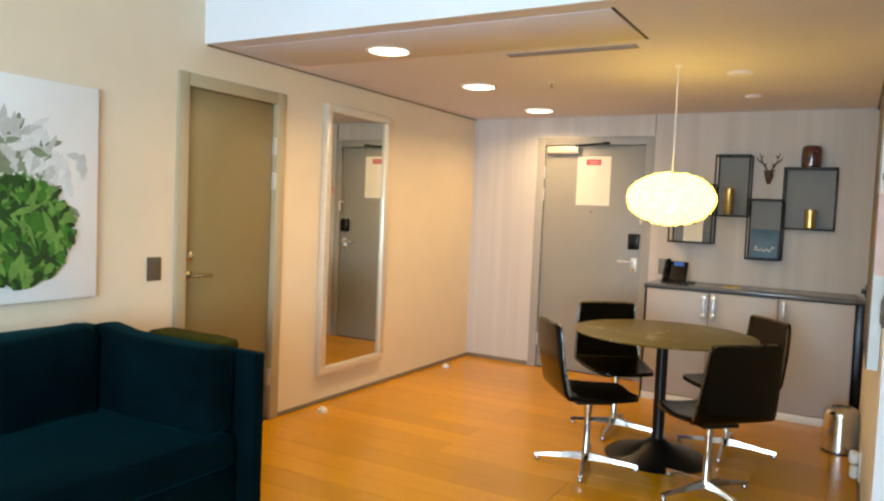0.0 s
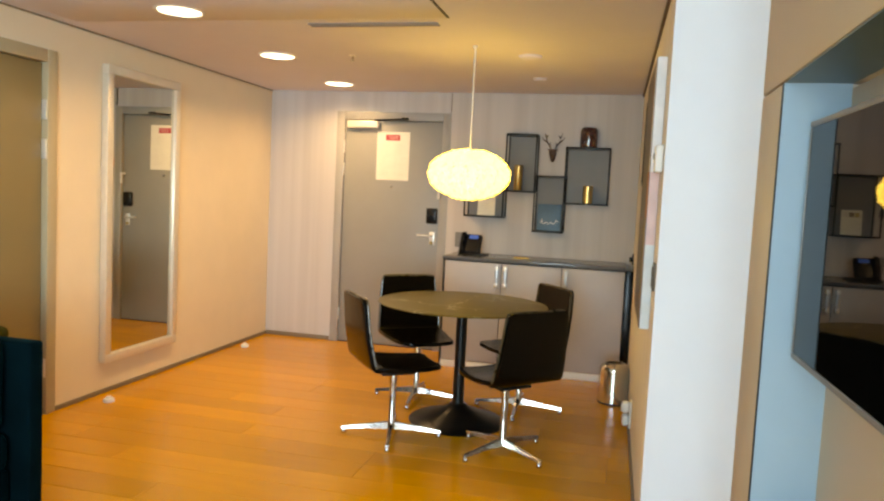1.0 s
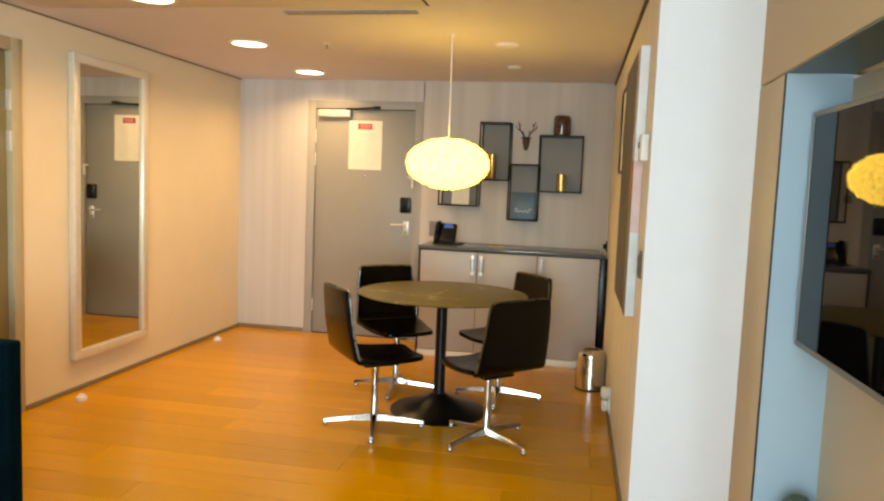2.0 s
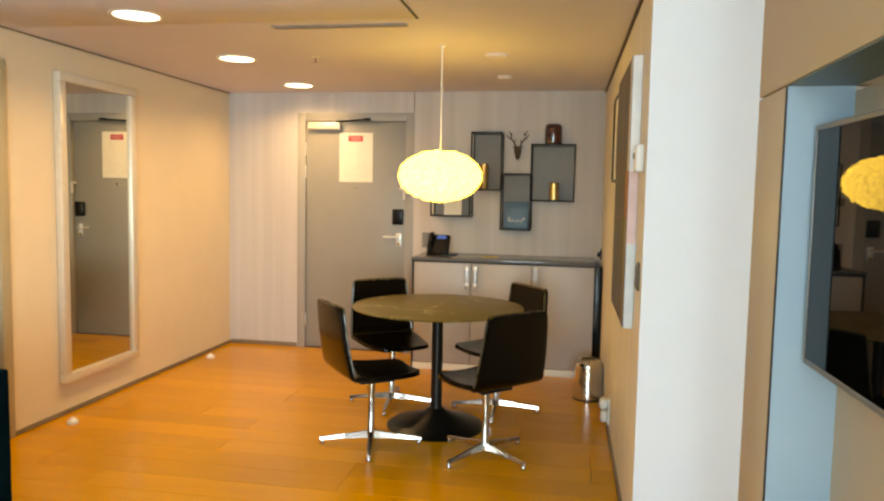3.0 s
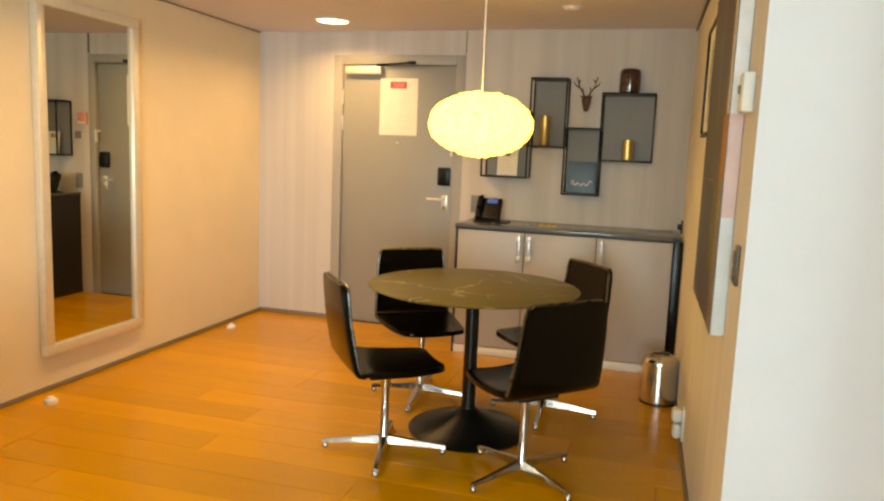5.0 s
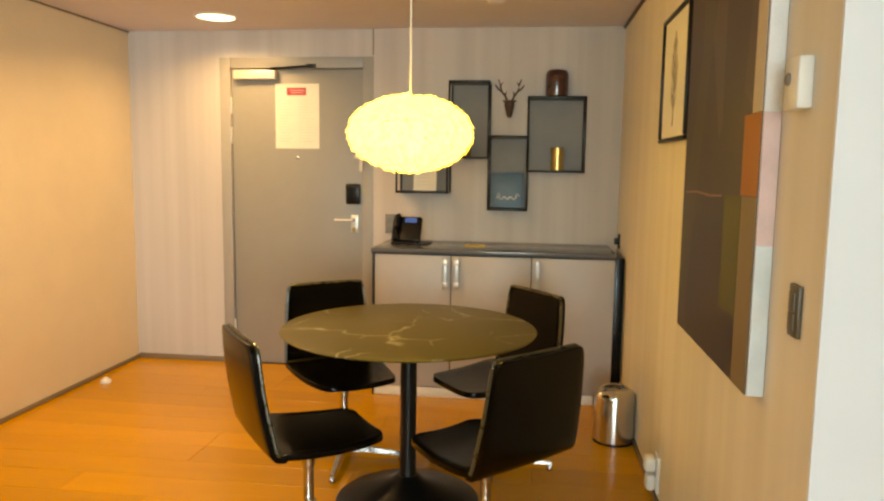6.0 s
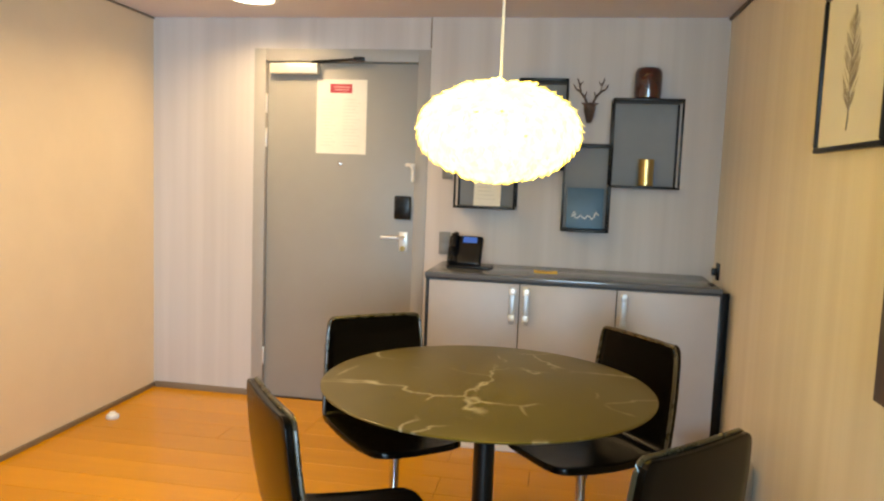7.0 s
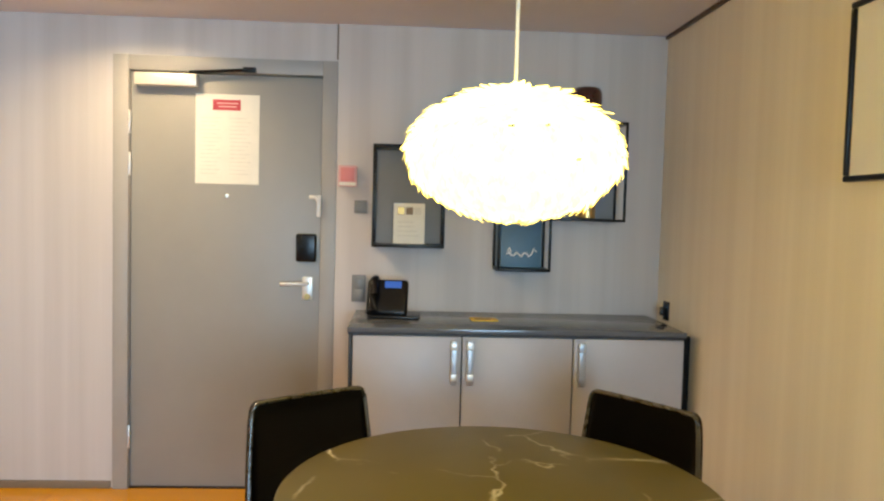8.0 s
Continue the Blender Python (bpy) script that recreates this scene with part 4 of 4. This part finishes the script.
part("foot_ring", bm_lathe([(0.096, 0.0), (0.104, 0.0), (0.1045, 0.010), (0.1032, 0.012), (0.096, 0.012), (0.096, 0.0)], 48), BLACK_PLASTIC, binn, "thin dark foot ring")



# ---------------------------------------------------------------- television unit
UX, UY1, UY0 = 0.293, 2.15, 0.45        # front face, ends
NY1, NY0, NZ1, NZ0 = 1.915, 0.62, 1.668, 0.44
unit = thing("tv_unit", 0, 0, 0, 0, "beige panelled media wall with a recessed grey niche", "media unit")
UD = 0.75
part("side_panel", bm_box(UX, NY1, 0, UD, UY1, NZ1 - 0.002, 0.002), CABINET_BEIGE, unit)
part("side_panel", bm_box(UX, UY0, 0, UD, NY0, NZ1 - 0.002, 0.002), CABINET_BEIGE, unit)
part("top_panel", bm_box(UX, UY0, NZ1 + 0.003, UD, UY1, ZH - 0.002, 0.002), CABINET_BEIGE, unit)
part("base_panel", bm_box(UX, NY0 + 0.002, 0, UD, NY1 - 0.002, NZ0, 0.002), CABINET_BEIGE, unit)
part("back_panel", bm_box(0.430, NY0 + 0.004, NZ0, 0.445, NY1 - 0.004, NZ1 - 0.012), CABINET_BEIGE, unit)
part("edge_gap", bm_box(UX - 0.0015, NY1 - 0.006, NZ0, UX + 0.0015, NY1 + 0.001, NZ1 - 0.002), CAB_DARK, unit, "dark joint line")
part("reveal", bm_box(UX + 0.002, NY1 - 0.006, NZ0, 0.43, NY1 - 0.001, NZ1 - 0.002), NICHE, unit, "pale grey reveal")
part("reveal", bm_box(UX + 0.002, NY0 + 0.001, NZ0, 0.43, NY0 + 0.006, NZ1 - 0.002), NICHE, unit, "pale grey reveal")
part("niche_top", bm_box(UX + 0.002, NY0 + 0.006, NZ1 - 0.0015, 0.43, NY1 - 0.006, NZ1 + 0.002), NICHE_SHADED, unit, "niche soffit with its shade put into a dark teal")
tv = thing("television", 0.43, 1.882, 1.070, -89.0, "black flat television in a thin grey bezel", "television")
part("bracket", bm_box(0.25, -0.02, 0.1, 0.69, -0.001, 0.43, 0.003), BLACK_METAL, tv)
part("housing", bm_box(0.008, -0.070, 0.012, 0.932, -0.020, 0.498, 0.004), BLACK_PLASTIC, tv)
for a, b, c, d in ((0, 0.94, 0, 0.012), (0, 0.94, 0.498, 0.510), (0, 0.005, 0.012, 0.498), (0.930, 0.94, 0.012, 0.498)):
    part("bezel", bm_box(a, -0.0825, c, b, -0.068, d, 0.002), BEZEL, tv)
part("screen", bm_box(0.005, -0.080, 0.012, 0.930, -0.071, 0.498), SCREEN, tv, "dark glossy screen")
vasg = thing("green_vase", 0.372, 1.835, NZ0, 0, "rounded dark green ceramic vase in the niche", "vase")
part("body", bm_lathe([(0, 0), (0.034, 0), (0.040, 0.01), (0.046, 0.10), (0.046, 0.20), (0.042, 0.25), (0.033, 0.283), (0.018, 0.300), (0, 0.304)], 36), material("green_glaze", (0.045, 0.085, 0.05), 0.45, vary=0.15, scale=10), vasg)


# ---------------------------------------------------------------- living corner
def cushion(x0, y0, z0, x1, y1, z1, r=0.05, puff=0.02):
    bm = bm_box(x0, y0, z0, x1, y1, z1, r, 4)
    bmesh.ops.subdivide_edges(bm, edges=[e for e in bm.edges if e.calc_length() > 0.15], cuts=4, use_grid_fill=True)
    c = Vector(((x0 + x1) / 2, (y0 + y1) / 2, (z0 + z1) / 2))
    h = Vector((abs(x1 - x0) / 2, abs(y1 - y0) / 2, abs(z1 - z0) / 2))
    thin = min(range(3), key=lambda i: h[i])
    for v in bm.verts:
        u = [(v.co[i] - c[i]) / h[i] for i in range(3)]
        f = 1.0
        for i in range(3):
            if i != thin:
                f *= max(0.0, 1 - u[i] ** 2)
        v.co[thin] += math.copysign(puff * f, u[thin]) if abs(u[thin]) > 0.5 else 0
        v.co += noise.noise_vector(v.co * 5) * 0.006
    return bm


SYE, SXF, SZ = 2.42, -2.085, 0.775        # far end, front and arm height
sofa = thing("sofa", 0, 0, 0, 0, "deep dark teal velvet sofa against the wall", "sofa")
part("end_panel", bm_box(-3.16, SYE - 0.07, 0.06, SXF, SYE, SZ, 0.012, 3), VELVET, sofa)
part("base", bm_box(-3.14, 0.32, 0.06, -2.16, SYE - 0.071, 0.30, 0.02, 3), VELVET, sofa)
part("back", bm_box(-3.18, 0.32, 0.30, -2.98, SYE - 0.071, 0.79, 0.03, 3), VELVET, sofa)
def corner_ear(bm, x=-2.93, rise=0.035):
    """The cushions bunch up into a soft peak where they meet."""
    for v in bm.verts:
        if v.co.z > 0.70:
            v.co.z += rise * math.exp(-((v.co.x - x) / 0.12) ** 2 - ((v.co.y - SYE + 0.2) / 0.25) ** 2)
    return bm


part("arm_cushion", corner_ear(cushion(-2.93, SYE - 0.24, 0.44, -2.17, SYE - 0.075, 0.80, 0.045)), VELVET, sofa)
part("back_cushion", corner_ear(cushion(-2.98, 1.30, 0.44, -2.80, SYE - 0.25, 0.81, 0.05)), VELVET, sofa)
part("back_cushion", cushion(-2.98, 0.35, 0.44, -2.80, 1.29, 0.81, 0.05), VELVET, sofa)
part("seat_cushion", cushion(-2.97, 1.30, 0.302, -2.15, SYE - 0.08, 0.44, 0.035, 0.012), VELVET, sofa)
part("seat_cushion", cushion(-2.97, 0.35, 0.302, -2.15, 1.29, 0.44, 0.035, 0.012), VELVET, sofa)
for lx in (-3.08, -2.22):
    for ly in (0.42, 2.33):
        part("leg", move(bm_lathe([(0, 0), (0.016, 0), (0.022, 0.06), (0, 0.06)], 14), Matrix.Translation((lx, ly, 0))), BLACK_METAL, sofa)
bol = thing("bolster", -2.55, 2.50, 0.735, 0, "olive green velvet cushion lying over the sofa arm", "cushion")
part("cover", cushion(-0.24, -0.12, -0.002, 0.22, 0.02, 0.055, 0.025, 0.008), OLIVE, bol)


coffee = thing("coffee_table", -1.150, 1.500, 0, 0, "low round coffee table with a glossy dark top and pale rim", "table")
part("tabletop", bm_lathe([(0, 0.432), (0.418, 0.432), (0.424, 0.436), (0.424, 0.448), (0.420, 0.450), (0, 0.450)], 72), GLOSS_TOP, coffee, "glossy dark brown top")
part("rim", bm_lathe([(0.4245, 0.430), (0.432, 0.431), (0.434, 0.441), (0.432, 0.452), (0.4245, 0.4525), (0.4245, 0.430)], 72), RIM_BRASS, coffee, "thin pale metal rim")
part("column", bm_lathe([(0, 0.018), (0.034, 0.018), (0.026, 0.05), (0.026, 0.40), (0.10, 0.431), (0, 0.431)], 28), BLACK_METAL, coffee)
part("base", bm_lathe([(0, 0), (0.24, 0), (0.242, 0.006), (0.23, 0.014), (0.04, 0.022), (0, 0.022)], 48), BLACK_METAL, coffee)


def leaf_art():
    """White canvas with a round bunch of green leaves and grey blooms, in flat strokes."""
    a = thing("botanical_canvas", XL, 1.597, 0.905, 90, "white canvas painted with green and grey leaves", "painting")
    part("canvas", bm_box(0, -0.036, 0, 0.80, -0.001, 1.0, 0.003), CANVAS, a)
    rng = random.Random(11)
    greens = [material("leaf_green", (0.035, 0.15, 0.012), 0.7, vary=0.4, scale=14), material("leaf_deep", (0.012, 0.055, 0.006), 0.7, vary=0.4, scale=14), material("leaf_light", (0.13, 0.27, 0.05), 0.7, vary=0.3, scale=14)]
    greys = [material("bloom_grey", (0.50, 0.50, 0.47), 0.7, vary=0.2, scale=14), material("bloom_pale", (0.66, 0.66, 0.63), 0.7, vary=0.1, scale=14), material("bloom_dark", (0.20, 0.24, 0.15), 0.7, vary=0.3, scale=14)]
    layers = ((greys, 210, False), (greens, 660, True))
    for k, (mats, n, low) in enumerate(layers):
        for j, m in enumerate(mats):
            bm = bmesh.new()
            for i in range(n // 3):
                if low:
                    t = rng.uniform(0, 2 * math.pi)
                    r = 0.25 * math.sqrt(rng.random())
                    cx, cz = 0.41 + r * math.cos(t), 0.315 + r * math.sin(t) * 0.95
                    tall = 0.085 if math.hypot(cx - 0.41, cz - 0.30) < 0.16 else 0.045
                else:
                    cx, cz = 0.41 + rng.gauss(0, 0.12), 0.59 + rng.gauss(0, 0.085)
                    tall = 0.075
                ang = math.pi / 2 + rng.gauss(0, 0.75) + (cx - 0.41) * -1.5
                ln, wd = tall * rng.uniform(0.5, 1.0), rng.uniform(0.010, 0.027)
                d, q = Vector((math.cos(ang), 0, math.sin(ang))), Vector((-math.sin(ang), 0, math.cos(ang)))
                o = Vector((cx, -0.0365 - 0.00006 * (i + 1) - 0.00002 * j - k * 0.004, cz))
                pts = []
                for v, w in ((-1, 0), (-0.6, 0.62), (-0.1, 1), (0.4, 0.8), (0.75, 0.42), (1, 0), (0.75, -0.42), (0.4, -0.8), (-0.1, -1), (-0.6, -0.62)):
                    pnt = o + d * ln * v + q * wd * w * rng.uniform(0.8, 1.15)
                    if low:                  # nothing leaves the round outline
                        off = Vector((pnt.x - 0.41, 0, pnt.z - 0.335))
                        if off.length > 0.275:
                            off *= 0.275 / off.length
                            pnt = Vector((0.41 + off.x, pnt.y, 0.335 + off.z))
                    pts.append(bm.verts.new(pnt))
                bm.faces.new(pts)
            strokes = part("brushwork", bm, m, a, smooth=False)
            strokes["kind"] = "stuff"
    return a


leaf_art()

# ---------------------------------------------------------------- floor boards
def boards():
    rng = random.Random(7)
    wide, gap = 0.185, 0.0012
    fl = bpy.data.objects["floor"]
    cache = {}
    def mesh(ln):
        if ln not in cache:
            bm = bm_box(0, 0, -0.0135, ln - gap, wide - gap, 0)
            top = [e for e in bm.edges if all(v.co.z > -0.001 for v in e.verts)]
            bmesh.ops.bevel(bm, geom=top, offset=0.0012, segments=1, affect="EDGES")
            cache[ln] = finish("plank", bm, OAK, False)
        return cache[ln]
    y = YB - wide
    count = 0
    while y > YW - 0.2:
        x = XL - rng.choice((0.0, 0.4, 0.8, 1.2))
        lim = XR + 0.02 if y > YS else XE
        while x < lim:
            ln = rng.choice((1.2, 1.6, 2.0))
            a, b = max(x, XL), min(x + ln, lim)
            if b - a > 0.05:
                ob = new("plank", mesh(round(b - a, 2)))
                ob.location = (a, y, 0)
                ob.parent = fl
                count += 1
            x += ln
        y -= wide
    return count


boards()
